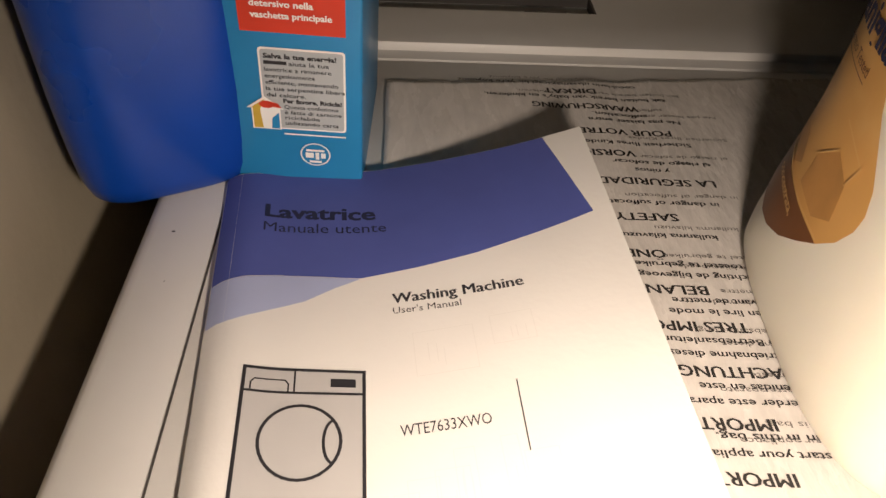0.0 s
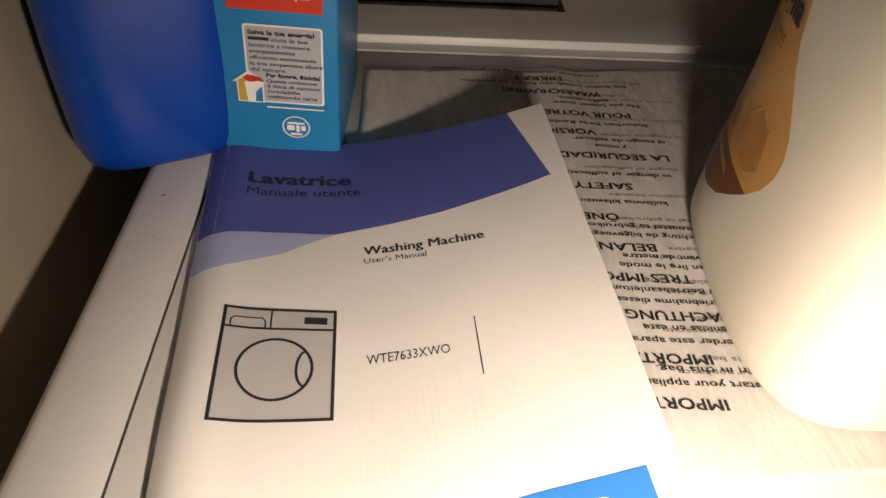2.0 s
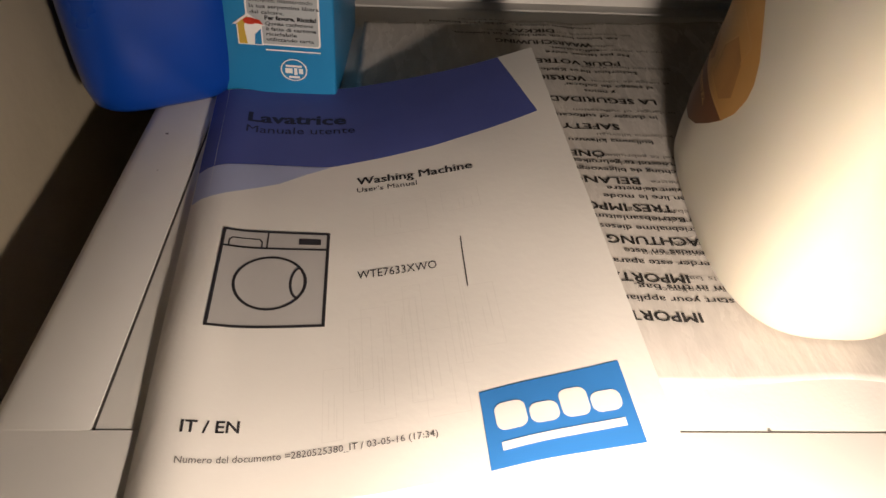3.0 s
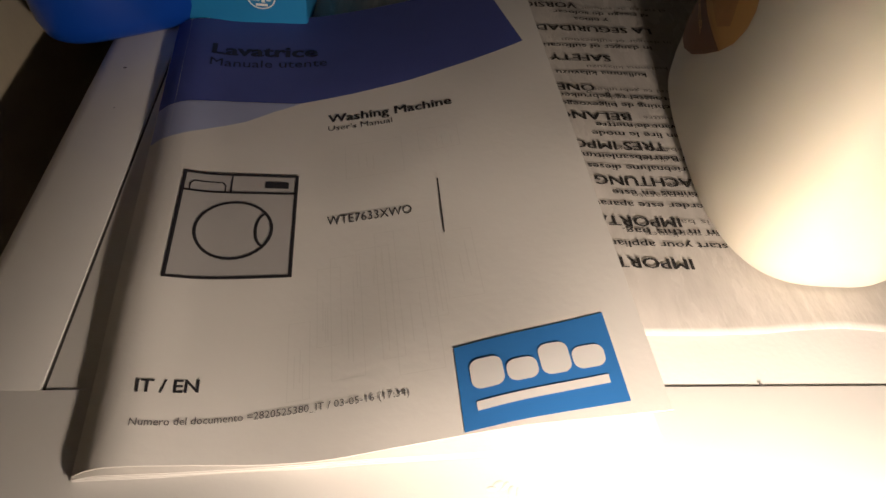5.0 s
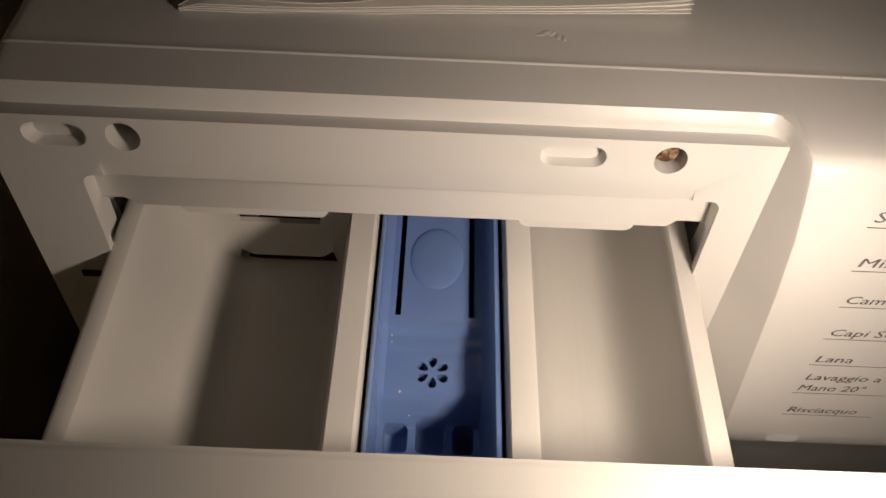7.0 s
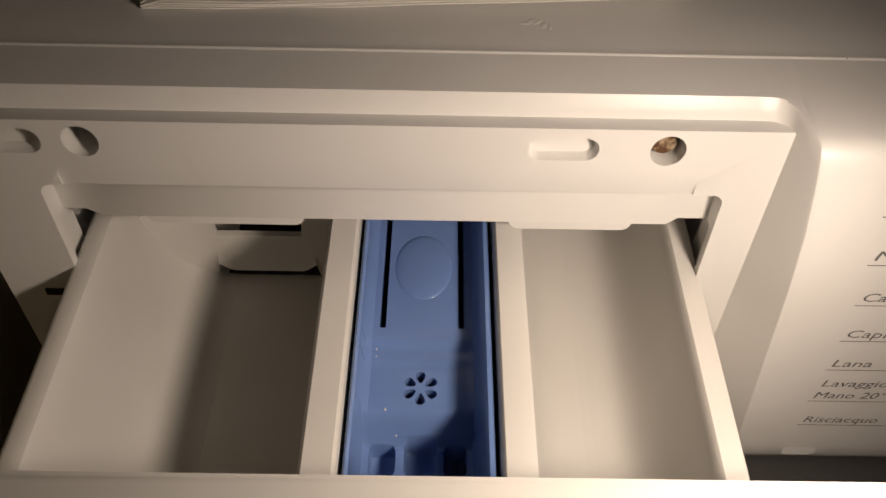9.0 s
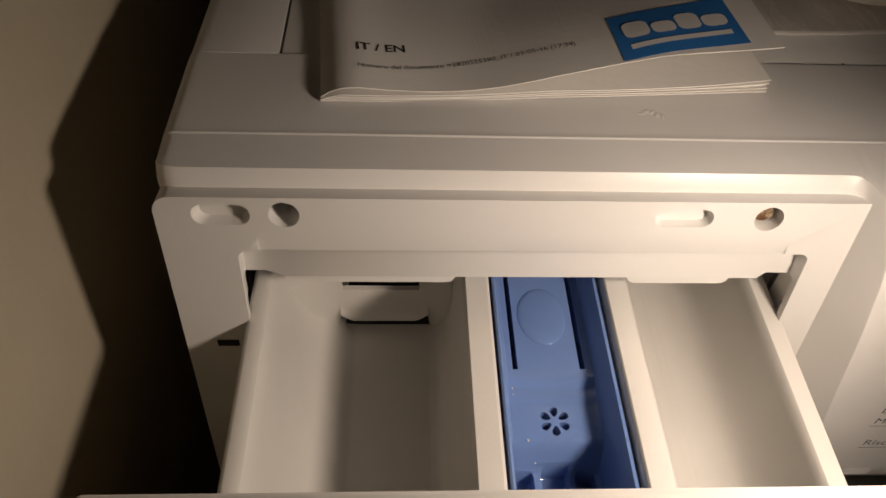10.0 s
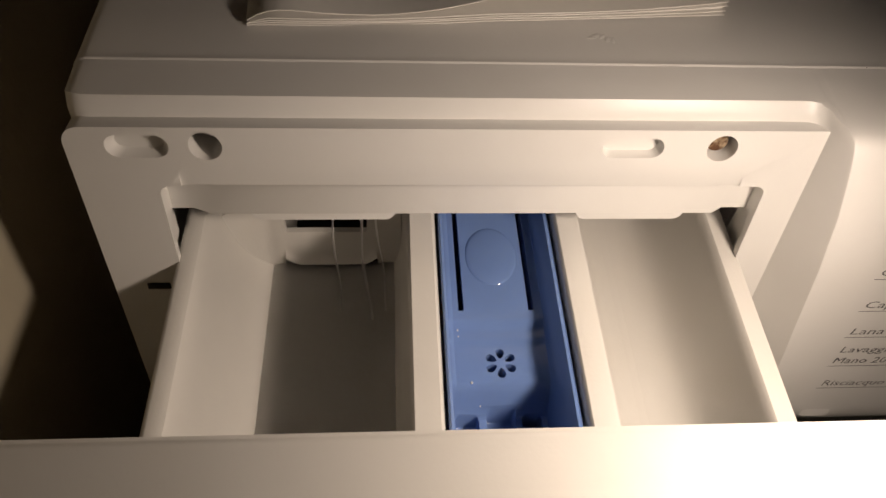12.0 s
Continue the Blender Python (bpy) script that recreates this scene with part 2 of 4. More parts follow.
def stroke(points, w, closed=False):
    """The outlines, one quad each, of a line of width w."""
    out = []
    pts = points + points[:1] if closed else points
    for (x0, y0), (x1, y1) in zip(pts, pts[1:]):
        d = math.hypot(x1 - x0, y1 - y0)
        nx, ny = -(y1 - y0) / d * w / 2, (x1 - x0) / d * w / 2
        ex, ey = (x1 - x0) / d * w / 2, (y1 - y0) / d * w / 2
        out.append([(x0 - ex + nx, y0 - ey + ny), (x1 + ex + nx, y1 + ey + ny), (x1 + ex - nx, y1 + ey - ny), (x0 - ex - nx, y0 - ey - ny)])
    return out


# ---- room ----
WALL_X, BACK_Y = -0.1135, 0.475
tagged(part("floor", boxed(WALL_X - 0.1, 2.2, -1.9, BACK_Y + 0.1, -0.1, 0), M_FLOOR), "brown tiled floor under the washing machine", "floor", kind="structure")
tagged(part("wall_west", boxed(WALL_X - 0.1, WALL_X, -1.9, BACK_Y, 0, 2.5), M_WALL), "cream painted plaster wall beside the machine", "wall", kind="structure")
tagged(part("wall_north", boxed(WALL_X - 0.1, 2.2, BACK_Y, BACK_Y + 0.1, 0, 2.5), M_WALL), "cream painted plaster wall behind the machine", "wall", kind="structure")
tagged(part("wall_east", boxed(2.2, 2.3, -1.9, BACK_Y + 0.1, 0, 2.5), M_WALL), "cream painted plaster wall across the room", "wall", kind="structure")
tagged(part("wall_south", boxed(WALL_X - 0.1, 2.3, -2.0, -1.9, 0, 2.5), M_WALL), "cream painted plaster wall across the room", "wall", kind="structure")
tagged(part("ceiling", boxed(WALL_X - 0.1, 2.3, -2.0, BACK_Y + 0.1, 2.5, 2.6), M_CEIL), "white painted ceiling", "ceiling", kind="structure")

# ---- washing machine ----
machine = empty("washing_machine", (0, 0, 0), "white front-loading washing machine with its detergent drawer pulled open", "washing machine")
part("cabinet", boxed(LEFT + 0.002, RIGHT - 0.002, 0.014, 0.45, 0.02, 0.834, 0.004), M_CABINET, machine)
cut_ob = machine.children[0]
c = part("cutter", boxed(-0.064, 0.143, -0.05, 0.30, 0.66, 0.8345), M_HOLESHADE)
cut(cut_ob, [c])
for i, (fx, fy) in enumerate(((LEFT + 0.04, 0.06), (RIGHT - 0.04, 0.06), (LEFT + 0.04, 0.40), (RIGHT - 0.04, 0.40))):
    bm = bmesh.new()
    bmesh.ops.create_cone(bm, cap_ends=True, segments=20, radius1=0.02, radius2=0.016, depth=0.022, matrix=Matrix.Translation((fx, fy, 0.011)))
    part("foot", bm, M_SEAM, machine, "black rubber foot")

# rim round the lid panel
rim_side = [(LEFT, TOP - 0.0048), (LEFT + 0.0006, TOP - 0.0026), (LEFT + 0.0018, TOP - 0.0010), (LEFT + 0.0036, TOP - 0.0002), (LEFT + 0.006, TOP), (-0.0428, TOP), (-0.0426, TOP - 0.0001), (-0.0426, TOP - 0.0022), (-0.0426, TOP - 0.012), (LEFT, TOP - 0.012)]


def drawn_y(pts, y0, y1):
    """A closed outline in (x, z), drawn out along y."""
    b = bmesh.new()
    a = [b.verts.new((x, y0, z)) for x, z in pts]
    d = [b.verts.new((x, y1, z)) for x, z in pts]
    for j in range(len(pts)):
        b.faces.new((a[j], a[(j + 1) % len(pts)], d[(j + 1) % len(pts)], d[j]))
    b.faces.new(a[::-1])
    b.faces.new(d)
    return b


bm = drawn_y(rim_side, SEAM, 0.362)
for v in bm.verts:
    if v.co.x < -0.06:
        v.co.x += 0.0040 * min(1.0, (v.co.y - SEAM) / 0.18)
part("lid_rim", bm, M_SHELL, machine)
part("lid_rim", drawn_y([(LEFT + RIGHT - x, z) for x, z in rim_side], SEAM, 0.362), M_SHELL, machine)
part("lid_panel", boxed(-0.0418, RIGHT - 0.0270, SEAM + 0.0006, 0.3614, PANEL - 0.01, PANEL, 0.0006), M_LID, machine, "smooth white recessed lid panel")
# the open joint round the panel
bm = bmesh.new()
box(bm, -0.0426, RIGHT - 0.0264, SEAM, 0.362, PANEL - 0.012, PANEL - 0.0105)
part("joint", bm, M_SHELL, machine, "narrow joint round the lid panel")
# Dark strip added to fill the gap, which keeps the joint line dark.
part("gasket", boxed(-0.0425, -0.0419, SEAM + 0.0006, 0.3614, PANEL - 0.006, PANEL - 0.0002), M_SEAM, machine, "thin dark strip added in the joint beside the lid panel")
# rear trim with its long slot
bm = bmesh.new()
profile(bm, [(0.362, TOP - 0.012), (0.362, TOP - 0.0014), (0.3632, TOP - 0.0003), (0.3655, TOP), (0.3712, TOP + 0.0003), (0.3718, TOP + 0.0042), (0.3722, TOP + 0.0048), (0.3732, TOP + 0.005), (0.45, TOP + 0.005), (0.455, TOP + 0.002), (0.455, TOP - 0.012)], LEFT, RIGHT)
rear = part("rear_trim", bm, M_SHELL, machine)
bm = bmesh.new()
box(bm, -0.05, 0.143, 0.413, 0.4345, TOP - 0.001, TOP + 0.02, 0.001)
cut(rear, [part("cutter", bm, M_HOLESHADE)])
bm = bmesh.new()
for x0, x1, y0, y1 in ((-0.05, 0.143, 0.4333, 0.4345), (0.1417, 0.143, 0.413, 0.4333), (0.10, 0.125, 0.413, 0.4138)):
    box(bm, x0, x1, y0, y1, TOP - 0.0008, TOP + 0.0052)
part("slot_gap", bm, M_SEAM, machine, "thin dark gap round the slot cover")

# front strip of the top, with a fine raised crease
LIP = [(SEAM, TOP - 0.012), (SEAM, TOP - 0.0001), (SEAM - 0.002, TOP), (0.0300, TOP), (0.0280, TOP), (0.0275, TOP + 0.0001), (0.0272, TOP + 0.00014), (0.0269, TOP + 0.00005), (0.0265, TOP - 0.0002), (0.0255, TOP - 0.00025), (0.0235, TOP - 0.0003)]
FACE = [(0.0125, TOP - 0.0006), (0.0106, TOP - 0.0006), (0.003, TOP - 0.0009), (-0.0012, TOP - 0.0012), (-0.0028, TOP - 0.0018), (-0.0044, TOP - 0.0031), (-0.0056, TOP - 0.0048), (-0.0066, TOP - 0.0068), (-0.0076, TOP - 0.0090), (-0.0092, TOP - 0.013), (-0.0130, TOP - 0.024), (-0.0172, TOP - 0.044), (-0.0208, TOP - 0.068), (-0.0242, TOP - 0.090), (-0.0266, TOP - 0.107), (-0.0280, TOP - 0.118), (-0.0285, TOP - 0.1235), (-0.0275, TOP - 0.1280), (-0.0235, TOP - 0.1305)]


def nose(d):
    """How far the lip's round edge lies back, d metres below its top."""
    return 0.0027 * max(0.0, 1 - d / 0.0050) ** 1.35


NOSE = LIP + [(max(y, 0.0093 + nose(TOP - 0.0006 - z)), z) for y, z in FACE[:9]] + [(0.0093, TOP - 0.012)]
bm = bmesh.new()
rings = []
# the left end turns down and back in a round corner
for d in (0.0, 0.0004, 0.0013, 0.0027, 0.0045, 0.0070, 0.0090, 0.074, 0.2075):
    back = 0.0070 - math.sqrt(max(0.0, 0.0070 ** 2 - (0.0070 - min(d, 0.0070)) ** 2))
    down = 0.0042 - math.sqrt(max(0.0, 0.0042 ** 2 - (0.0042 - min(d, 0.0042)) ** 2))
    rings.append([bm.verts.new((LEFT + d, y + back * max(0.0, min(1.0, (0.0235 - y) / 0.0119)), max(TOP - 0.012, z - down))) for y, z in NOSE])
for a, b in zip(rings, rings[1:]):
    for q in range(len(NOSE)):
        bm.faces.new((a[q], a[(q + 1) % len(NOSE)], b[(q + 1) % len(NOSE)], b[q]))
bm.faces.new(rings[0][::-1])
bm.faces.new(rings[-1])
part("front_strip", bm, M_SHELL, machine, angle=28)

# control panel to the right of the drawer, its face leaning out towards the bottom


def face_y(z):
    for (ya, za), (yb, zb) in zip(FACE, FACE[1:]):
        if za >= z >= zb:
            return ya + (yb - ya) * (za - z) / (za - zb)
    return FACE[-1][0]


bm = bmesh.new()
outline = LIP + FACE + [(0.013, TOP - 0.1305), (0.013, TOP - 0.012)]
k = len(outline)
rings = []
# the lip runs on into the panel's left edge round a small hollow corner
for x, clip in ((0.1340, 0.0093), (0.1380, 0.0091), (0.1403, 0.0081), (0.1417, 0.0064), (0.1426, 0.0042)):
    ring = []
    for y, z in outline:
        if y < 0.0129 and z > TOP - 0.1303:
            y = max(y, clip + nose(TOP - 0.0006 - z) - max(0.0, 0.8325 - z) * 0.158)
        ring.append(bm.verts.new((x, y, z)))
    rings.append(ring)
for inset_x, sink in ((0.0, 0.0014), (0.0006, 0.0005), (0.0018, 0.0), (0.0245, 0.0), (0.20, 0.0), (RIGHT - 0.1435, 0.0)):
    ring = []
    for y, z in outline:
        low = min(1.0, max(0.0, (TOP - z) / 0.12))
        x = 0.1444 + inset_x + (0.0122 * low if inset_x < 0.1 else 0)
        front = min(1.0, max(0.0, (0.0060 - y) / 0.008))
        ring.append(bm.verts.new((x, y + sink * front, z - sink * 0.4 * (1 - front if y < 0.0129 else 0))))
    rings.append(ring)
for a, b in zip(rings, rings[1:]):
    for j in range(k):
        bm.faces.new((a[j], a[(j + 1) % k], b[(j + 1) % k], b[j]))
bm.faces.new(rings[0][::-1])
bm.faces.new(rings[-1])
control = part("control_panel", bm, M_SHELL, machine, angle=28)
bm = bmesh.new()


def on_face(x, z):
    return (x, face_y(z) - 0.00025, z)


ROWS_TEXT = [("Sintetici", 0.8233, 0.1657, 0.0245), ("Mix 40", 0.8085, 0.1675, 0.0200), ("Camicie", 0.7940, 0.1700, 0.0200), ("Capi Scuri", 0.7790, 0.1717, 0.0265),
             ("Lana", 0.7657, 0.1726, 0.0118), ("Lavaggio a", 0.7560, 0.1732, 0.0248), ("Mano 20°", 0.7500, 0.1730, 0.0222), ("Risciacquo", 0.7367, 0.1745, 0.0240)]
for text, z, x, w in ROWS_TEXT:
    lettering(bm, text, w, lambda a, b, x=x, z=z: on_face(x + a, z + b), height=0.0032, shear=0.15)
    if text != "Lavaggio a":
        for q in stroke([(x - 0.001, z - 0.0016), (x + 0.03, z - 0.0016)], 0.0003):
            patch(bm, q, on_face, 0.02)
part("programme_print", bm, M_PRINT, control, "grey italic programme names with underlines")
bm = bmesh.new()
patch(bm, rounded(0.1735, 0.1850, TOP - 0.1235, TOP - 0.1185, 0.0018), lambda x, z: (x, face_y(z) - 0.0005, z), 0.002)
part("indicator_window", bm, M_WHITEINK, control, "small translucent window")

# moulded surround of the drawer, leaning like the machine's front
TILT_FACE = radians(9)
surround = new("drawer_surround")
surround.parent = machine
surround.matrix_basis = Matrix.Translation((0, 0.0040, 0.8325)) @ Matrix.Rotation(-TILT_FACE, 4, "X")
FX0, FX1 = LEFT + 0.0005, 0.1430
bm = bmesh.new()
out = rounded(FX0, FX1, -0.135, 0.0022, 0.0010)
out = [p for p in out if not (p[0] < FX0 + 0.002 and p[1] > 0)]
out = out[:7] + [(FX0 + 0.0055 - 0.0055 * math.sin(radians(a)), 0.0022 - 0.0055 + 0.0055 * math.cos(radians(a))) for a in range(0, 91, 11)] + out[7:]
prism(bm, out, 0.0, 0.014)
frame_ob = part("frame", bm, M_SHELL)
cutters = []


def cutter(outline, y0, y1, back=None):
    cutters.append(part("cutter", prism(bmesh.new(), outline, y0, y1, back), M_SHELL, smooth=False))


IN_X0, IN_X1 = -0.0500, 0.1300
# sloping inset above the drawer and the opening that goes through
bm = bmesh.new()
loops = []
for y, z, w in ((-0.0016, -0.0100, 0), (0.0, -0.0100, 0), (0.0001, -0.0120, 0.0001), (0.0004, -0.0145, 0.0002), (0.0009, -0.0175, 0.0003), (0.0014, -0.0205, 0.0004), (0.0019, -0.0235, 0.0005), (0.0025, -0.0270, 0.0006), (0.0031, -0.0305, 0.0006), (0.0044, -0.0380, 0.0007)):
    loops.append([bm.verts.new((px, y, pz)) for px, pz in rounded(IN_X0 + 0.0060 - w, IN_X1 - 0.0080 + w, -0.150, z, 0.0042)])
for a, b in zip(loops, loops[1:]):
    for q in range(len(a)):
        bm.faces.new((a[q], a[(q + 1) % len(a)], b[(q + 1) % len(a)], b[q]))
bm.faces.new(loops[0][::-1])
bm.faces.new(loops[-1])
cutters.append(part("cutter", bm, M_SHELL, smooth=False))
cutter(rounded(IN_X0 - 0.0005, IN_X0 + 0.0190, -0.150, -0.0180, 0.0030), -0.0002, 0.0060, lambda x, z: (min(x, IN_X0 + 0.0060), z))
cutter(rounded(IN_X1 - 0.0170, IN_X1 + 0.0005, -0.150, -0.0180, 0.0030), -0.0002, 0.0060, lambda x, z: (max(x, IN_X1 - 0.0075), z))
cutter(rounded(-0.0532, 0.1335, -0.150, -0.0310, 0.002), 0.0028, 0.03)
# blind holes and slots
HZ = -0.0040


def circle(cx, cz, r, rz=None, n=28):
    return [(cx + r * math.cos(2 * math.pi * i / n), cz + (rz or r) * math.sin(2 * math.pi * i / n)) for i in range(n)]


cutter(circle(-0.0350, HZ, 0.0046), -0.002, 0.0115)
cutter(circle(0.1124, HZ, 0.0045), -0.002, 0.0075)
cutter(rounded(-0.0630, -0.0440, HZ - 0.0044, HZ + 0.0042, 0.0041), -0.002, 0.0036, lambda x, z: (-0.0535 + (x + 0.0535) * 0.72, HZ + (z - HZ) * 0.6))
cutter(rounded(0.0765, 0.0955, HZ - 0.0036, HZ + 0.0036, 0.0035), -0.002, 0.0034, lambda x, z: (0.086 + (x - 0.086) * 0.86, HZ + (z - HZ) * 0.8))
cut(frame_ob, cutters)
frame_ob.parent = surround
bm = bmesh.new()
bmesh.ops.create_cone(bm, cap_ends=True, segments=20, radius1=0.0040, radius2=0.0032, depth=0.0030, matrix=Matrix.Translation((0.1122, 0.0052, HZ)) @ Matrix.Rotation(radians(90), 4, "X"))
part("screw", bm, M_RUST, surround, "rusty brown screw head deep in its hole")
bm = bmesh.new()
bmesh.ops.create_cone(bm, cap_ends=True, segments=16, radius1=0.0016, radius2=0.0012, depth=0.002, matrix=Matrix.Translation((-0.0360, 0.0108, HZ + 0.001)) @ Matrix.Rotation(radians(90), 4, "X"))
part("pin", bm, M_INKGREY, surround)
for x0, x1 in ((-0.0265, 0.0175), (0.0745, 0.1090)):
    part("tab", prism(bmesh.new(), rounded(x0, x1, -0.0338, -0.0260, 0.0030), 0.0036, 0.0056), M_SHELL, surround)
# small latch slots in the surround's lower corners
part("latch_slot", boxed(-0.0625, -0.0552, -0.0006, 0.0004, -0.0600, -0.0574, 0.0003), M_HOLESHADE, surround, "small dark latch slot")
part("latch_slot", boxed(0.1318, 0.1326, 0.0015, 0.0055, -0.0500, -0.0440), M_INKGREY, surround, "small grey latch mark")

# cavity behind the drawer
bm = bmesh.new()
box(bm, -0.058, 0.138, 0.0130, 0.29, 0.799, 0.803)
box(bm, -0.062, -0.058, 0.0205, 0.29, 0.67, 0.806)
box(bm, 0.138, 0.142, 0.0205, 0.29, 0.67, 0.806)
box(bm, -0.058, 0.138, 0.286, 0.29, 0.67, 0.802)
box(bm, -0.058, 0.138, 0.0205, 0.286, 0.67, 0.674)
part("drawer_cavity", bm, M_CABINET, machine)

# ---- detergent drawer, pulled out ----
drawer = new("detergent_drawer")
drawer.parent = machine
drawer["label"] = "ivory plastic detergent drawer with three compartments"
WT = 0.7850       # top of the drawer's walls
DF, DB = -0.074, 0.120
FLOOR = 0.7340


def hollow(a, b, c, d, n=12):
    """A smooth curve from a to d that leaves towards b and arrives from c."""
    out = []
    for i in range(n + 1):
        t = i / n
        k = ((1 - t) ** 3, 3 * t * (1 - t) ** 2, 3 * t * t * (1 - t), t ** 3)
        out.append(tuple(sum(w * p[q] for w, p in zip(k, (a, b, c, d))) for q in (0, 1)))
    return out


# left wall with its slanting inner side
part("side_wall", drawn_y([(-0.0515, 0.70), (-0.0515, WT - 0.001), (-0.0508, WT - 0.0002), (-0.0500, WT), (-0.0468, WT), (-0.0455, WT - 0.0006), (-0.0448, WT - 0.002), *hollow((-0.0432, WT - 0.012), (-0.0405, WT - 0.031), (-0.0350, FLOOR), (-0.0190, FLOOR)), (-0.0190, 0.73), (-0.0300, 0.70)], DF, DB), M_DRAWER, drawer)
part("divider", drawn_y([(0.0110, FLOOR - 0.004), *hollow((0.0110, FLOOR), (0.0165, FLOOR), (0.0190, FLOOR + 0.004), (0.0200, FLOOR + 0.016), 8), (0.0212, WT - 0.003), (0.0217, WT - 0.0008), (0.0225, WT), (0.0298, WT), (0.0306, WT - 0.0006), (0.0310, WT - 0.002), (0.0310, FLOOR - 0.004)], DF, DB), M_DRAWER, drawer)
part("divider", drawn_y([(0.0715, 0.70), (0.0715, WT - 0.002), (0.0719, WT - 0.0006), (0.0726, WT), (0.0792, WT), (0.0803, WT - 0.0006), (0.0808, WT - 0.0025), *hollow((0.0822, WT - 0.012), (0.0845, WT - 0.029), (0.0895, 0.7437), (0.1010, 0.7437)), (0.1010, 0.70)], DF, DB), M_DRAWER, drawer)
part("side_wall", drawn_y([(0.1318, 0.70), (0.1318, WT - 0.001), (0.1312, WT), (0.1256, WT), (0.1247, WT - 0.001), (0.1240, WT - 0.006), *hollow((0.1232, WT - 0.014), (0.1212, WT - 0.029), (0.1165, 0.7437), (0.1040, 0.7437)), (0.1040, 0.70)], DF, DB), M_DRAWER, drawer)
bm = bmesh.new()
profile(bm, [(DF, 0.70), (DF, FLOOR - 0.00005), (0.034, FLOOR - 0.00005), (0.034, 0.70)], -0.0191, 0.0185)
part("compartment_floor", bm, M_DRAWER, drawer)
bm = bmesh.new()
profile(bm, [(DF, 0.70), (DF, 0.74365), (0.10, 0.74365), (0.10, 0.70)], 0.1009, 0.1041)
part("compartment_floor", bm, M_DRAWER, drawer)
# rear shelf of the main compartment, with a gap under its rounded lower edge
bm = bmesh.new()
cols = []
for i in range(49):
    x = -0.0432 + 0.0632 * i / 48
    out_x = abs(x + 0.0070)
    mid = 1.0 if out_x < 0.0185 else 0.0
    z0 = 0.7390 + 0.0034 * max(0.0, min(1.0, (out_x - 0.0125) / 0.0050)) ** 1.5 if mid else FLOOR - 0.001
    z1 = 0.7735 - 0.0180 * max(0.0, min(1.0, (0.0165 - abs(x + 0.0085)) / 0.0008))
    bend = 0.010 * max(0.0, (-0.0240 - x) / 0.020) ** 2
    col = []
    for k in range(13):
        f = k / 12
        z = z0 + (z1 - z0) * f
        lip = 0.0016 * mid * max(0.0, 1 - (z - z0) / 0.0045) ** 2
        col.append((x, 0.0330 + (0.760 - z) * -0.10 - bend - lip, z))
    cols.append([[bm.verts.new(p) for p in col], [bm.verts.new((p[0], p[1] + 0.0022, p[2])) for p in col]])
for (a, c), (b, d) in zip(cols, cols[1:]):
    for k in range(12):
        bm.faces.new((a[k], b[k], b[k + 1], a[k + 1]))
        bm.faces.new((c[k], c[k + 1], d[k + 1], d[k]))
    bm.faces.new((a[0], c[0], d[0], b[0]))
    bm.faces.new((a[12], b[12], d[12], c[12]))
part("rear_wall", bm, M_DRAWER, drawer)
part("rear_wall", boxed(0.083, 0.124, 0.098, 0.101, 0.742, 0.783, 0.0008), M_DRAWER, drawer)
# Black sheet behind the wall paints the unlit depth of the opening.
part("inlet", boxed(-0.040, 0.018, 0.060, 0.062, 0.7345, 0.7985), M_HOLESHADE, drawer, "black sheet painting the shade in the opening behind the wall")
# Black floor sheet paints the shade below the wall's overhanging edge.
part("rear_gap", boxed(-0.0262, 0.0122, 0.0312, 0.118, FLOOR - 0.001, FLOOR + 0.0005, 0.0004), M_HOLESHADE, drawer, "black sheet painted as the shade under the rear wall")
# front of the drawer: a tall handle plate
bm = bmesh.new()
FX = rounded(LEFT - 0.009, 0.1680, 0.690, 0.8172, 0.008, 8)
prism(bm, FX, -0.0765, -0.1000)
bmesh.ops.bevel(bm, geom=[e for e in bm.edges if abs(e.verts[0].co.y - e.verts[1].co.y) < 1e-6], offset=0.0022, segments=3, affect="EDGES", profile=0.5)
part("front_plate", bm, M_DRAWER, drawer, "tall plain drawer front, cream in the torch light")
part("front_wall", boxed(-0.0505, 0.1310, -0.0764, -0.0735, 0.702, WT - 0.0005, 0.0008), M_DRAWER, drawer)

# blue siphon insert between the dividers
siphon = new("siphon_insert")
siphon.parent = drawer
siphon["label"] = "glossy blue plastic softener siphon insert"
BX0, BX1, BZ = 0.0322, 0.0702, 0.7725
bm = bmesh.new()
# tray: plateau between two raised side flanges, stepping down to the front
NY = 40
sect = [(BX0, 0.715), (BX0, WT - 0.0028), (BX0 + 0.0006, WT - 0.0022), (BX0 + 0.0014, WT - 0.0028), (BX0 + 0.0022, BZ + 0.0022), (BX0 + 0.0040, BZ), (BX1 - 0.0068, BZ), (BX1 - 0.0046, BZ + 0.0012), (BX1 - 0.0024, WT - 0.0045), (BX1 - 0.0015, WT - 0.0022), (BX1 - 0.0006, WT - 0.0022), (BX1, WT - 0.0032), (BX1, 0.715)]


def drop(y):
    """How far the plateau lies below its rear level."""
    return 0.0017 * ease((-0.0182 - y) / 0.0040) + 0.0007 * ease((-0.0245 - y) / 0.0028) + 0.0128 * ease((-0.0395 - y) / 0.0075)


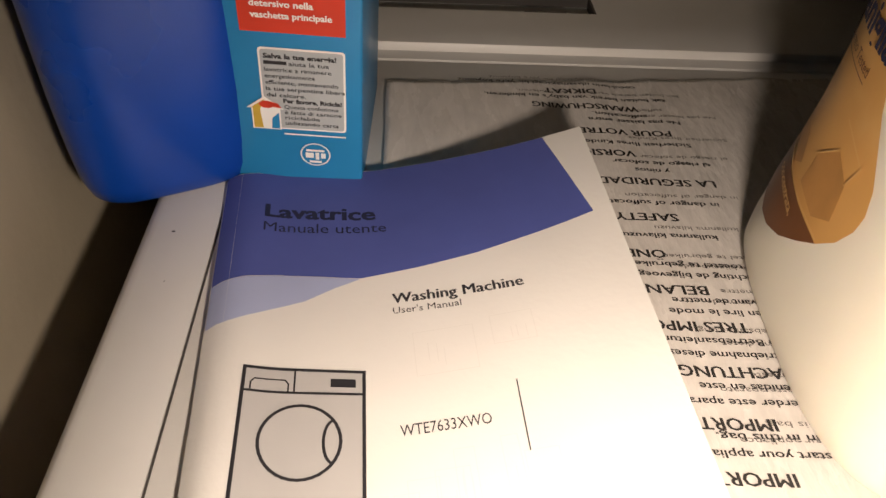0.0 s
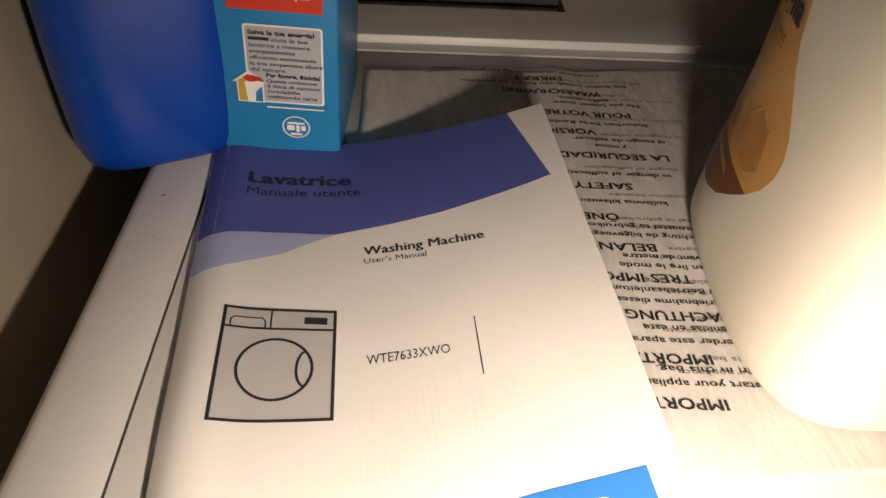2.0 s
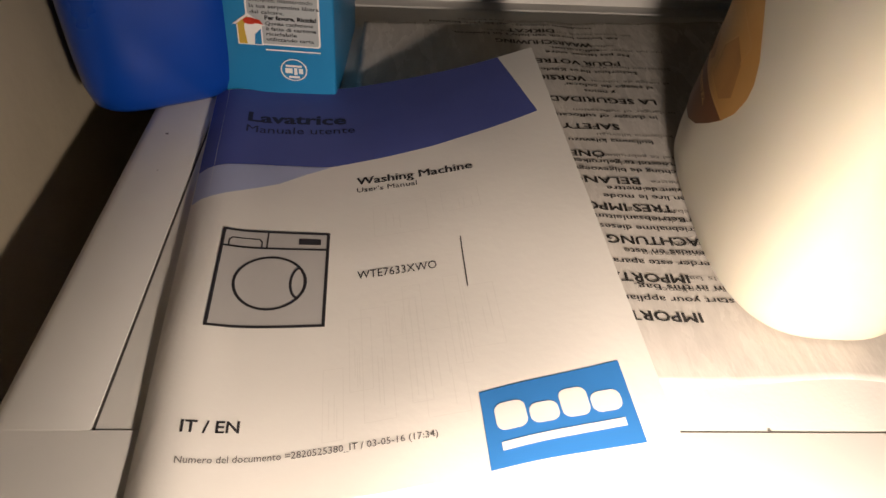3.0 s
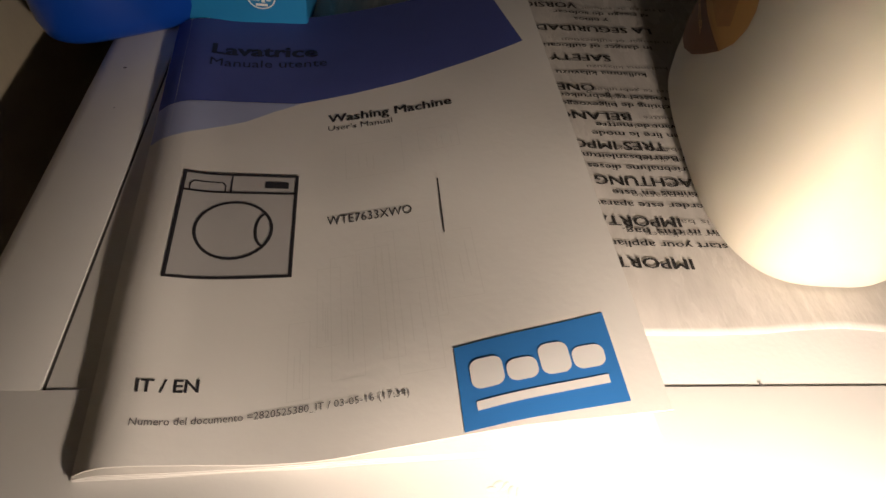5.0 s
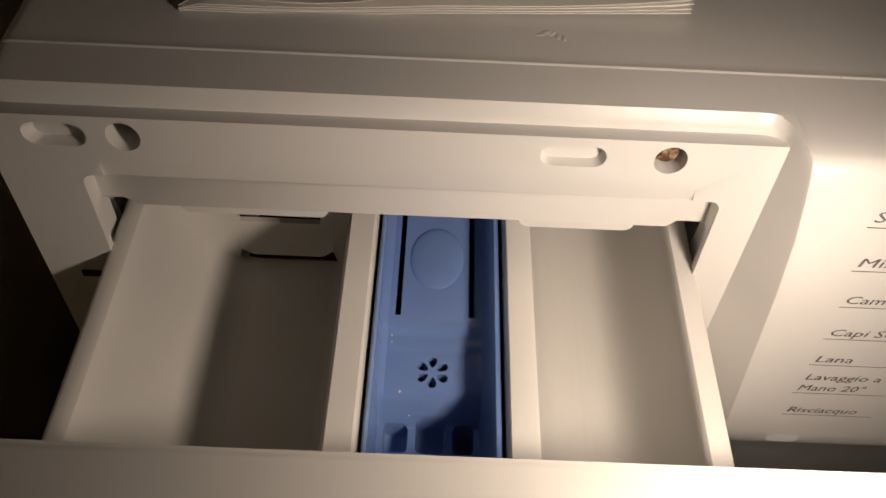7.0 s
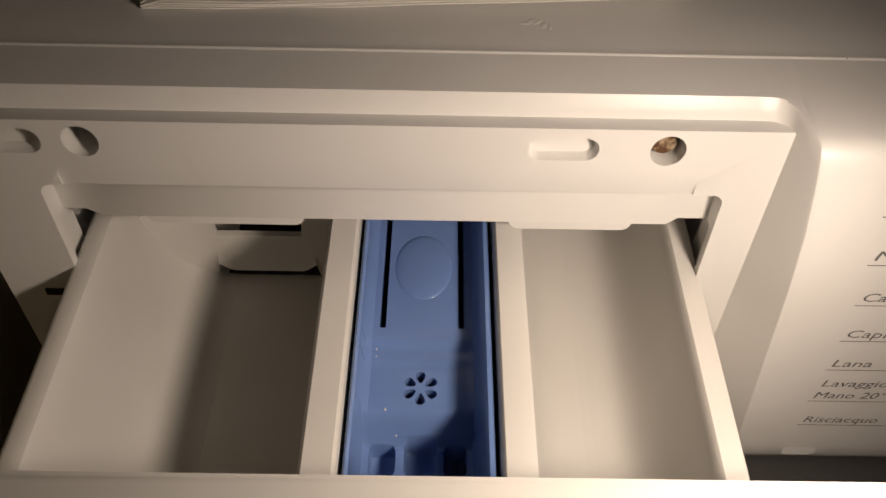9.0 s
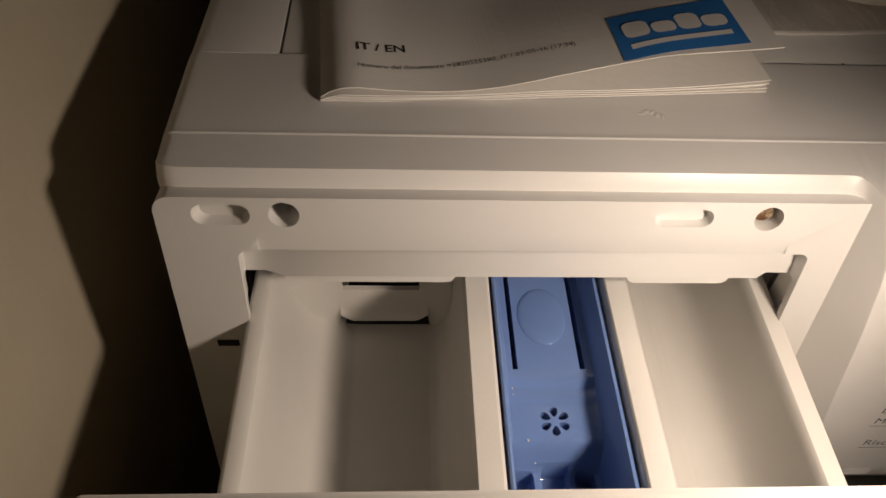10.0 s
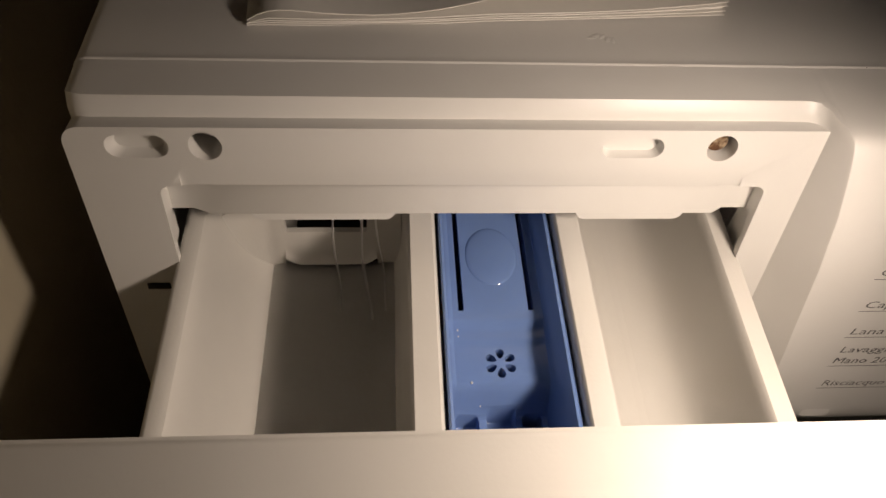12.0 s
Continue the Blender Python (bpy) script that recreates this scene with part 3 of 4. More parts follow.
ys = [DB - 0.002, 0.06, 0.03, 0.0, -0.0175] + [-0.0182 - 0.0008 * q for q in range(7)] + [-0.0245 - 0.0006 * q for q in range(6)] + [-0.034] + [-0.0395 - 0.0008 * q for q in range(11)] + [-0.06, -0.0733]
rings = []
for y in ys:
    ring = []
    for x, z in sect:
        inner = BX0 + 0.0016 < x < BX1 - 0.003 and z > 0.72
        ring.append(bm.verts.new((x, y, z - (drop(y) if inner else 0))))
    rings.append(ring)
k = len(sect)
for a, b in zip(rings, rings[1:]):
    for j in range(k):
        bm.faces.new((a[j], a[(j + 1) % k], b[(j + 1) % k], b[j]))
bm.faces.new(rings[0][::-1])
bm.faces.new(rings[-1])
tray = part("tray", bm, M_BLUE, angle=50)
tools = []
for x in (0.0390, 0.0622):
    tools.append(part("cutter", boxed(x - 0.0009, x + 0.0009, -0.0150, 0.032, 0.7480, 0.80, 0.0003), M_BLUE))
FLX, FLY = 0.0506, -0.0333
for i in range(6):
    a = radians(90 + 60 * i)
    bm = bmesh.new()
    pts = []
    for j in range(14):
        t = 2 * math.pi * j / 14
        rad, wid = 0.0034 + 0.0018 * math.cos(t), 0.0013 * math.sin(t) * (1 + 0.35 * math.cos(t))
        pts.append((FLX + rad * math.cos(a) - wid * math.sin(a), FLY + rad * math.sin(a) + wid * math.cos(a)))
    lo = [bm.verts.new((x, y, 0.760)) for x, y in pts]
    hi = [bm.verts.new((x, y, 0.790)) for x, y in pts]
    for j in range(14):
        bm.faces.new((lo[j], lo[(j + 1) % 14], hi[(j + 1) % 14], hi[j]))
    bm.faces.new(lo[::-1])
    bm.faces.new(hi)
    tools.append(part("cutter", bm, M_BLUE, smooth=False))
tools.append(part("cutter", boxed(0.0362, 0.0438, -0.0540, -0.0455, 0.750, 0.79, 0.0015), M_BLUE))
tools.append(part("cutter", boxed(0.0462, 0.0556, -0.0540, -0.0440, 0.750, 0.79, 0.0015), M_BLUE))
tools.append(part("cutter", boxed(0.0575, 0.0640, -0.0540, -0.0455, 0.750, 0.79, 0.0015), M_BLUE))
tools.append(part("cutter", boxed(0.0362, 0.0440, -0.0700, -0.0575, 0.750, 0.79, 0.0015), M_BLUE))
tools.append(part("cutter", boxed(0.0480, 0.0540, -0.0700, -0.0575, 0.750, 0.79, 0.0015), M_BLUE))
cut(tray, tools)
tray.parent = siphon
bm = bmesh.new()
bmesh.ops.create_uvsphere(bm, u_segments=32, v_segments=16, radius=1, matrix=Matrix.Translation((0.0506, 0.0075, BZ - 0.0001)) @ Matrix.Diagonal((0.0090, 0.0125, 0.0012, 1)))
part("thumb_pad", bm, M_BLUE, siphon, "raised oval thumb pad")
# domed cap in front of the openings, with two slots
bm = bmesh.new()
bmesh.ops.create_uvsphere(bm, u_segments=32, v_segments=16, radius=1, matrix=Matrix.Translation((0.0505, -0.0645, BZ - 0.0150)) @ Matrix.Diagonal((0.0098, 0.0078, 0.0042, 1)))
dome = part("dome", bm, M_BLUE, siphon, "low rounded siphon cap")
for x in (0.0478, 0.0532):
    part("slot", boxed(x - 0.0012, x + 0.0012, -0.0625, -0.0595, BZ - 0.0140, BZ - 0.0110, 0.0004), M_HOLESHADE, dome, "dark slot")
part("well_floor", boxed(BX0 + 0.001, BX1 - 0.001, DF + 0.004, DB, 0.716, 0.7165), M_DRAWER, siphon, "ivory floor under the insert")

# water drops left on the insert and in the compartments
def drop_bead(x, y, z, r, parent):
    b = bmesh.new()
    bmesh.ops.create_icosphere(b, subdivisions=2, radius=1, matrix=Matrix.Translation((x, y, z)) @ Matrix.Diagonal((0.6 * r, 0.75 * r, 0.4 * r, 1)))
    part("water_drop", b, M_DROP, parent, "water drop whitened to show its glint")


for x, y, r in ((0.0375, -0.0215, 0.0005), (0.0376, -0.0238, 0.0004), (0.0410, -0.0400, 0.0007), (0.0560, 0.0010, 0.0006), (0.0440, -0.0440, 0.0005)):
    drop_bead(x, y, BZ - drop(y) + 0.0001, r, siphon)
for x, y, z, r in ((0.0915, -0.0200, 0.7462, 0.0008), (0.0865, -0.0380, 0.7540, 0.0005)):
    drop_bead(x, y, z, r, drawer)
# small moulding burr on the front strip
bm = bmesh.new()
for i in range(5):
    a = i / 4
    bmesh.ops.create_icosphere(bm, subdivisions=2, radius=1, matrix=Matrix.Translation((0.0775 + 0.0065 * a, 0.0395 + 0.0012 * math.sin(5 * a), TOP)) @ Matrix.Rotation(0.4 * i, 4, "Z") @ Matrix.Diagonal((0.0016, 0.0007 + 0.0003 * (i % 2), 0.00013, 1)))
part("moulding_burr", bm, M_SHELL, machine, "small rough burr in the white plastic")


# specks of dirt on the rim and the seam
for x, y, r in ((-0.0588, 0.2220, 0.0009), (-0.0560, 0.1950, 0.0004), (0.1570, SEAM + 0.0006, 0.0007), (0.1600, 0.0270, 0.0004)):
    b = bmesh.new()
    bmesh.ops.create_icosphere(b, subdivisions=1, radius=1, matrix=Matrix.Translation((x, y, TOP)) @ Matrix.Diagonal((r, r * 0.7, r * 0.25, 1)))
    part("speck", b, M_PRINT, machine, "dark speck of dirt")


# ---- things on top of the machine ----
# plastic bag spread over the lid
BAG_T = radians(2.0)


def bag_z(x, y):
    k = noise.noise(Vector((x * 60, y * 9, 3.0))) * 0.0007 + noise.noise(Vector((x * 16, y * 24, 7.0))) * 0.0008
    return PANEL + 0.0017 + k


bag = empty("plastic_bag", (0, 0, 0), "crinkled plastic bag with black safety warnings, flat on the lid", "plastic bag")
bm = bmesh.new()
NX, NYB = 80, 90
grid = []
for j in range(NYB + 1):
    row = []
    for i in range(NX + 1):
        u, v = i / NX, j / NYB
        x = 0.0215 + 0.25 * u + 0.0015 * noise.noise(Vector((0, v * 6, 1)))
        y = 0.0835 + (0.2530 + 0.018 * u) * v + 0.006 * (1 - v) * u + 0.0022 * noise.noise(Vector((u * 7, v, 5)))
        row.append(bm.verts.new((x, y, bag_z(x, y))))
    grid.append(row)
for j in range(NYB):
    for i in range(NX):
        bm.faces.new((grid[j][i], grid[j][i + 1], grid[j + 1][i + 1], grid[j + 1][i]))
film = part("film", bm, M_BAG, bag)
film.modifiers.new("thick", "SOLIDIFY").thickness = 0.0003
bm = bmesh.new()
BAG_ROWS = [("IMPORTANTE", 0.149, 0.117, 1), ("start your appliance", 0.163, 0.1250, 0), ("retain in this bag.", 0.172, 0.1310, 0), ("IMPORTANT", 0.150, 0.1365, 1),
            ("perder este aparato,", 0.163, 0.1445, 0), ("contenidas en este", 0.170, 0.1505, 0), ("ACHTUNG !", 0.160, 0.1570, 1), ("Inbetriebnahme dieses", 0.170, 0.1640, 0),
            ("lesen Betriebsanleitung", 0.171, 0.1700, 0), ("TRES IMPORTANT", 0.155, 0.1770, 1), ("bien lire le mode", 0.166, 0.1835, 0), ("avant de mettre", 0.164, 0.1890, 0),
            ("BELANGRIJK", 0.145, 0.1950, 1), ("achting de bijgevoegde", 0.165, 0.2020, 0), ("toestel te gebruiken", 0.163, 0.2080, 0), ("ÖNEMLI", 0.134, 0.2150, 1),
            ("kullanma kilavuzu", 0.158, 0.2250, 0), ("SAFETY", 0.145, 0.2370, 1), ("in danger of suffocation", 0.165, 0.2455, 0), ("LA SEGURIDAD", 0.168, 0.2600, 1),
            ("el riesgo de sofocar", 0.170, 0.2740, 0), ("y ninos", 0.150, 0.2690, 0), ("VORSICHT", 0.137, 0.2815, 1), ("Sicherheit Ihres Kindes", 0.165, 0.2890, 0),
            ("POUR VOTRE", 0.158, 0.2985, 1), ("Ne pas laisser entre", 0.165, 0.3080, 0), ("suffocation.", 0.150, 0.3135, 0), ("WAARSCHUWING", 0.147, 0.3200, 1),
            ("zak buiten bereik van baby's en kinderen.", 0.163, 0.3275, 0), ("DIKKAT", 0.128, 0.3345, 1), ("cocuklarin ulasamayacagi bir yere koyunuz", 0.150, 0.3405, 0)]
for text, x, y, head in BAG_ROWS:
    h = 0.0047 if head else 0.0030
    w = len(text) * (0.0044 if head else 0.00225)

    def on_bag(a, b, x=x, y=y):
        px, py = x - a * math.cos(BAG_T), y - 0.003 + 0.5 * h - b + a * math.sin(BAG_T)
        return (px, py, bag_z(px, py) + 0.0004)
    lettering(bm, text, w, on_bag, height=h)
    lettering(bm, text, w, lambda a, b: on_bag(a + (0.0004 if head else 0.00018), b), height=h)
tagged(part("warning_print", bm, M_BAGINK, bag, "black multilingual safety warnings"), kind="stuff")

# the under layer's print shows through the film
bm = bmesh.new()
for k, (text, x, y, head) in enumerate(BAG_ROWS):
    if head:
        continue
    x, y = x + 0.014 + 0.006 * math.sin(3.1 * k), y + 0.0034

    def under_film(a, b):
        px, py = x - a, y - b + 0.02 * a
        return (px, py, bag_z(px, py) + 0.00034)
    lettering(bm, text, len(text) * 0.00205, under_film, height=0.0024)
tagged(part("faded_print", bm, M_FADED, bag, "grey print of the layer beneath"), kind="stuff")

# manual
MU = radians(4.65)
MO = Vector((-0.0262, 0.0432, 0))


def book_xy(u, v):
    return (MO.x + u * math.cos(MU) - v * math.sin(MU), MO.y + u * math.sin(MU) + v * math.cos(MU))


def wave(u, v):
    f = max(0.0, 1 - v / 0.06)
    return f * (-0.0013 * math.sin(math.pi * min(1, u / 0.075)) + 0.0010 * max(0.0, (u - 0.09) / 0.058))


def cover_z(u, v):
    """The cover rolls down at the spine, stands open along its front edge, sags behind it and curls up again at the rear corner."""
    spine = 0.0016 * math.exp(-((u - 0.011) / 0.009) ** 2) - 0.0024 * max(0.0, 1 - u / 0.007) ** 2
    front = 0.0122 * ease((u - 0.03) / 0.085) + 0.0020 * max(0.0, (u - 0.1) / 0.048)
    rest = (0.0135 + 0.0065 * v / 0.21) * max(0.0, min(1.0, (u - 0.05) / 0.098)) ** 1.5 + 0.0010 * ease((u - 0.03) / 0.06)
    w = math.exp(-(max(0.0, v) / 0.048) ** 2)
    return 0.8437 + spine + wave(u, v) * 0.6 + front * w + rest * (1 - w) + 0.0006 * noise.noise(Vector((u * 30, v * 22, 2)))


def on_cover(u, v, lift=0.00016):
    x, y = book_xy(u, v)
    return (x, y, cover_z(u, v) + lift)


book = empty("user_manual", (0, 0, 0), "stapled paper manual with white and blue cover on the lid", "manual")
BW, BH = 0.148, 0.210


def sheet(zf, thick, slip=0.0, u0=0.0, u1=BW, v0=0.0, v1=BH, nu=44, nv=52, hem=0.0):
    b = bmesh.new()
    layers = []
    for dz in (0.0, -thick):
        g = []
        for j in range(nv + 1):
            row = []
            for i in range(nu + 1):
                u = u0 + (u1 - u0) * i / nu
                near = v0 + hem * ease((u - 0.02) / 0.05)
                v = near + (v1 - near) * j / nv
                x, y = book_xy(u, v - slip * (0.2 + u / BW) * (1 - v / BH))
                row.append(b.verts.new((x, y, zf(u, v) + dz)))
            g.append(row)
        layers.append(g)
    t, d = layers
    for j in range(nv):
        for i in range(nu):
            b.faces.new((t[j][i], t[j][i + 1], t[j + 1][i + 1], t[j + 1][i]))
            b.faces.new((d[j][i], d[j + 1][i], d[j + 1][i + 1], d[j][i + 1]))
    for i in range(nu):
        b.faces.new((t[0][i], d[0][i], d[0][i + 1], t[0][i + 1]))
        b.faces.new((t[nv][i], t[nv][i + 1], d[nv][i + 1], d[nv][i]))
    for j in range(nv):
        b.faces.new((t[j][0], t[j + 1][0], d[j + 1][0], d[j][0]))
        b.faces.new((t[j][nu], d[j][nu], d[j + 1][nu], t[j + 1][nu]))
    return b


cover = part("cover", sheet(cover_z, 0.00025, hem=-0.0044), M_PAPER, book)
for i in range(10):
    f = i / 10

    def leaf(u, v, f=f, i=i):
        base = 0.8406 + 0.0027 * (1 - f) - 0.0004 * min(1.0, max(0.0, (v - 0.02) / 0.04)) * f
        edge = max(0.0, (u - 0.10) / 0.048)
        free = base + wave(u, v) * (1 - 0.45 * f) + 0.0022 * edge ** 2 * (1 - f) + 0.0001 * math.sin(40 * u + i)
        return max(PANEL + 0.0003, min(free, cover_z(u, v) - 0.0003 - 0.00012 * i))
    part("page", sheet(leaf, 0.00026, 0.0042, 0.0006 * (i % 2), BW - 0.0008 * ((i * 2) % 3), 0.0005 * ((i * 7) % 3), BH, 24, 20), M_PAPER, book)

bm = bmesh.new()
wave_line = [(0.0004, 0.1470), (0.012, 0.1495), (0.023, 0.1505), (0.038, 0.1490), (0.0535, 0.1465), (0.075, 0.1482), (0.096, 0.1508), (0.120, 0.1553), (0.1412, 0.1600)]
patch(bm, [*wave_line, (0.1322, 0.2096), (0.0004, 0.2096)], on_cover)
part("cover_band", bm, M_COVERBLUE, cover, "broad violet-blue printed band")
bm = bmesh.new()
patch(bm, [(0.0004, 0.1268), (0.010, 0.1290), (0.022, 0.1335), (0.0335, 0.1368), (0.044, 0.1425), (0.0535, 0.1463), (0.038, 0.1488), (0.023, 0.1503), (0.012, 0.1493), (0.0004, 0.1468)], on_cover)
part("cover_wave", bm, M_COVERPALE, cover, "pale blue printed wave")
bm = bmesh.new()
LX, LY = 0.0962, -0.0038
patch(bm, [(LX, LY), (LX + 0.0421, LY + 0.0030), (LX + 0.0421, LY + 0.0310), (LX + 0.0005, LY + 0.0255)], on_cover)
part("emblem", bm, M_LOGO, cover, "bright blue printed emblem")
# the emblem's pale blocks and bar
def slanted(a, b):
    """A place on the emblem, whose lettering climbs to the right."""
    return on_cover(LX + a, LY + b + 0.085 * a, 0.00032)


for x0, x1, y0, y1 in ((0.0036, 0.0122, 0.0108, 0.0200), (0.0130, 0.0212, 0.0108, 0.0176), (0.0220, 0.0300, 0.0108, 0.0206), (0.0306, 0.0392, 0.0108, 0.0178)):
    part("emblem_block", patch(bmesh.new(), rounded(x0, x1, y0, y1, 0.0026), slanted, 0.002), M_WHITEINK, cover, "white rounded block")
part("emblem_bar", patch(bmesh.new(), [(0.0040, 0.0048), (0.0385, 0.0054), (0.0385, 0.0080), (0.0040, 0.0074)], slanted), M_WHITEINK, cover, "white slanting bar")

bm = bmesh.new()


def cover_line(text, u, v, w, h, bold=0.0, lift=0.00016, slope=0.0):
    lettering(bm, text, w, lambda a, b: on_cover(u + a, v + b + slope * a, lift), bold=bold, height=h)


def cover_text(name, material, words, *a, **k):
    global bm
    bm = bmesh.new()
    cover_line(words, *a, **k)
    if name == "title":
        cover_line(words, a[0] + 0.00035, *a[1:], **k)
    return part(name, bm, material, cover)


cover_text("title", M_INK, "Washing Machine", 0.0641, 0.1325, 0.0456, 0.0046, 0.0, slope=-0.03)
cover_text("subtitle", M_INK, "User's Manual", 0.0641, 0.1277, 0.0236, 0.0029, slope=-0.03)
cover_text("model_code", M_INK, "WTE7633XWO", 0.0632, 0.0787, 0.0275, 0.0040)
cover_text("language_code", M_INK, "IT / EN", 0.0124, 0.0212, 0.0162, 0.0040, 0.015, slope=-0.06)
bm = bmesh.new()
for q in stroke([(0.1004, 0.0928), (0.0998, 0.0680)], 0.0004):
    patch(bm, q, on_cover, 0.02)
part("rule", bm, M_INK, cover)
bm = bmesh.new()
cover_line("Numero del documento =2820525380_IT / 03-05-16 (17:34)", 0.0124, 0.0112, 0.0715, 0.0022, slope=-0.025)
part("small_print", bm, M_PRINT, cover, "line of small grey print")
cover_text("title", M_NAVYINK, "Lavatrice", 0.0172, 0.1828, 0.0430, 0.0072, 0.02, 0.00034, -0.12)
cover_text("subtitle", M_NAVYINK, "Manuale utente", 0.0172, 0.1745, 0.0470, 0.0052, 0.0, 0.00034, -0.10)
# drawing of a washing machine
PIC = [(0.0143, 0.0614), (0.0517, 0.0587), (0.0532, 0.1040), (0.0155, 0.1088)]
bm = bmesh.new()
patch(bm, PIC, lambda u, v: on_cover(u, v, 0.00012))
part("picture_ground", bm, M_INKGREY, cover, "grey ground of the drawing")


def pic(a, b):
    (x0, y0), (x1, y1), (x2, y2), (x3, y3) = PIC
    return ((1 - a) * (1 - b) * x0 + a * (1 - b) * x1 + a * b * x2 + (1 - a) * b * x3, (1 - a) * (1 - b) * y0 + a * (1 - b) * y1 + a * b * y2 + (1 - a) * b * y3)


bm = bmesh.new()
lines = [([pic(0, 0), pic(1, 0), pic(1, 1), pic(0, 1)], 0.0011, True), ([pic(0, 0.81), pic(1, 0.81)], 0.0009, False), ([pic(0.42, 0.81), pic(0.42, 1)], 0.0006, False),
         ([pic(0.06, 0.82), pic(0.06, 0.88), pic(0.09, 0.91), pic(0.34, 0.91), pic(0.37, 0.88), pic(0.37, 0.82)], 0.0005, False),
         ([pic(0.49 + 0.325 * math.cos(radians(a)), 0.44 + 0.27 * math.sin(radians(a))) for a in range(0, 360, 10)], 0.0010, True),
         ([pic(0.756 - 0.078 * math.sin(radians(a)), 0.44 + 0.155 * math.cos(radians(a))) for a in range(0, 181, 15)], 0.0009, False)]
for pts, w, closed in lines:
    for q in stroke(pts, w, closed):
        patch(bm, q, lambda u, v: on_cover(u, v, 0.00026), 0.004)
patch(bm, [pic(0.72, 0.865), pic(0.93, 0.865), pic(0.93, 0.935), pic(0.72, 0.935)], lambda u, v: on_cover(u, v, 0.00026))
part("line_drawing", bm, M_INK, cover, "black line drawing of a front loader")
# faint drawings showing through from the next page
bm = bmesh.new()
rng = random.Random(4)
for cu, cv, w, h in ((0.060, 0.030, 0.007, 0.030), (0.064, 0.018, 0.009, 0.046), (0.078, 0.022, 0.006, 0.050), (0.082, 0.016, 0.012, 0.034), (0.092, 0.034, 0.005, 0.040),
                     (0.072, 0.050, 0.010, 0.016), (0.098, 0.040, 0.010, 0.028), (0.052, 0.014, 0.006, 0.026), (0.070, 0.100, 0.020, 0.018), (0.096, 0.108, 0.014, 0.012)):
    for q in stroke([(cu, cv), (cu + w, cv), (cu + w, cv + h), (cu, cv + h)], 0.00026, True):
        patch(bm, q, lambda u, v: on_cover(u, v, 0.00002), 0.004)
    for k in range(3):
        x = cu + w * (0.2 + 0.6 * rng.random())
        y = cv + h * 0.5 * rng.random()
        for q in stroke([(x, y), (x, y + h * 0.4)], 0.0003):
            patch(bm, q, lambda u, v: on_cover(u, v, 0.00002), 0.004)
tagged(part("show_through", bm, M_GHOST, cover, "faint drawings showing through the paper"), kind="stuff")

# blue detergent bottle, half over the edge and against the wall
bottle = empty("detergent_bottle", (-0.0735, 0.2740, TOP), "deep blue plastic detergent bottle standing at the machine's edge", "bottle")
BR = [(0.0, 0.030, 0.030, 2.2), (0.0008, 0.0335, 0.0335, 2.2), (0.0035, 0.0362, 0.0365, 2.2), (0.010, 0.0380, 0.0382, 2.2), (0.022, 0.0388, 0.0392, 2.2), (0.045, 0.0394, 0.0400, 2.2), (0.075, 0.0392, 0.0400, 2.2), (0.110, 0.0388, 0.0395, 2.2),
      (0.160, 0.0390, 0.0395, 2.2), (0.200, 0.0380, 0.0385, 2.2), (0.222, 0.034, 0.034, 2.1), (0.236, 0.022, 0.022, 2), (0.242, 0.0175, 0.0175, 2), (0.255, 0.0175, 0.0175, 2)]
part("body", lathe(bmesh.new(), [(z, 0.95 * a, 0.95 * b, 4.0 if sq > 2.15 else sq) for z, a, b, sq in BR], 80, turn=radians(24)), M_BOTTLE, bottle)
part("cap", lathe(bmesh.new(), [(0.250, 0.021, 0.021, 2), (0.252, 0.022, 0.022, 2), (0.282, 0.021, 0.021, 2), (0.285, 0.019, 0.019, 2)], 40), M_BOTTLECAP, bottle)

# carton standing behind the manual
carton = empty("water_softener_carton", (0, 0, 0), "cyan-blue cardboard carton with red and silver panels standing behind the manual", "carton")
CX0, CX1, CY, CZ0, CH = -0.0385, 0.0130, 0.2540, PANEL + 0.0003, 0.185
carton.matrix_basis = Matrix.Translation((CX0, CY, CZ0)) @ Matrix.Rotation(radians(-2.5), 4, "Z") @ Matrix.Rotation(radians(1.4), 4, "Y")
CW = CX1 - CX0
part("body", boxed(0, CW, 0, 0.085, 0.0, CH, 0.0012, 3), M_BOX, carton)


def print_z(z):
    return 0.0287 + (z - 0.026) * 0.91


def on_box(lift):
    return lambda x, z: (x, -lift, print_z(z))


bm = bmesh.new()
patch(bm, [(0.0075, 0.0715), (0.0455, 0.0715), (0.0455, 0.135), (0.0065, 0.135)], on_box(0.0003), 1)
part("red_panel", bm, M_BOXRED, carton, "red printed panel")
bm = bmesh.new()
patch(bm, rounded(0.0130, 0.0452, 0.0262, 0.0650, 0.0015), on_box(0.0003), 1)
part("label_edge", bm, M_WHITEINK, carton, "white label border")
bm = bmesh.new()
patch(bm, rounded(0.0138, 0.0444, 0.0270, 0.0642, 0.0012), on_box(0.0005), 1)
part("silver_label", bm, M_BOXGREY, carton, "silver-grey recycling label")
bm = bmesh.new()


def box_line(text, x, z, w, h, bold=0.0, lift=0.0008):
    lettering(bm, text, w, lambda a, b: (x + a, -lift, print_z(z + b)), bold=bold, height=h)


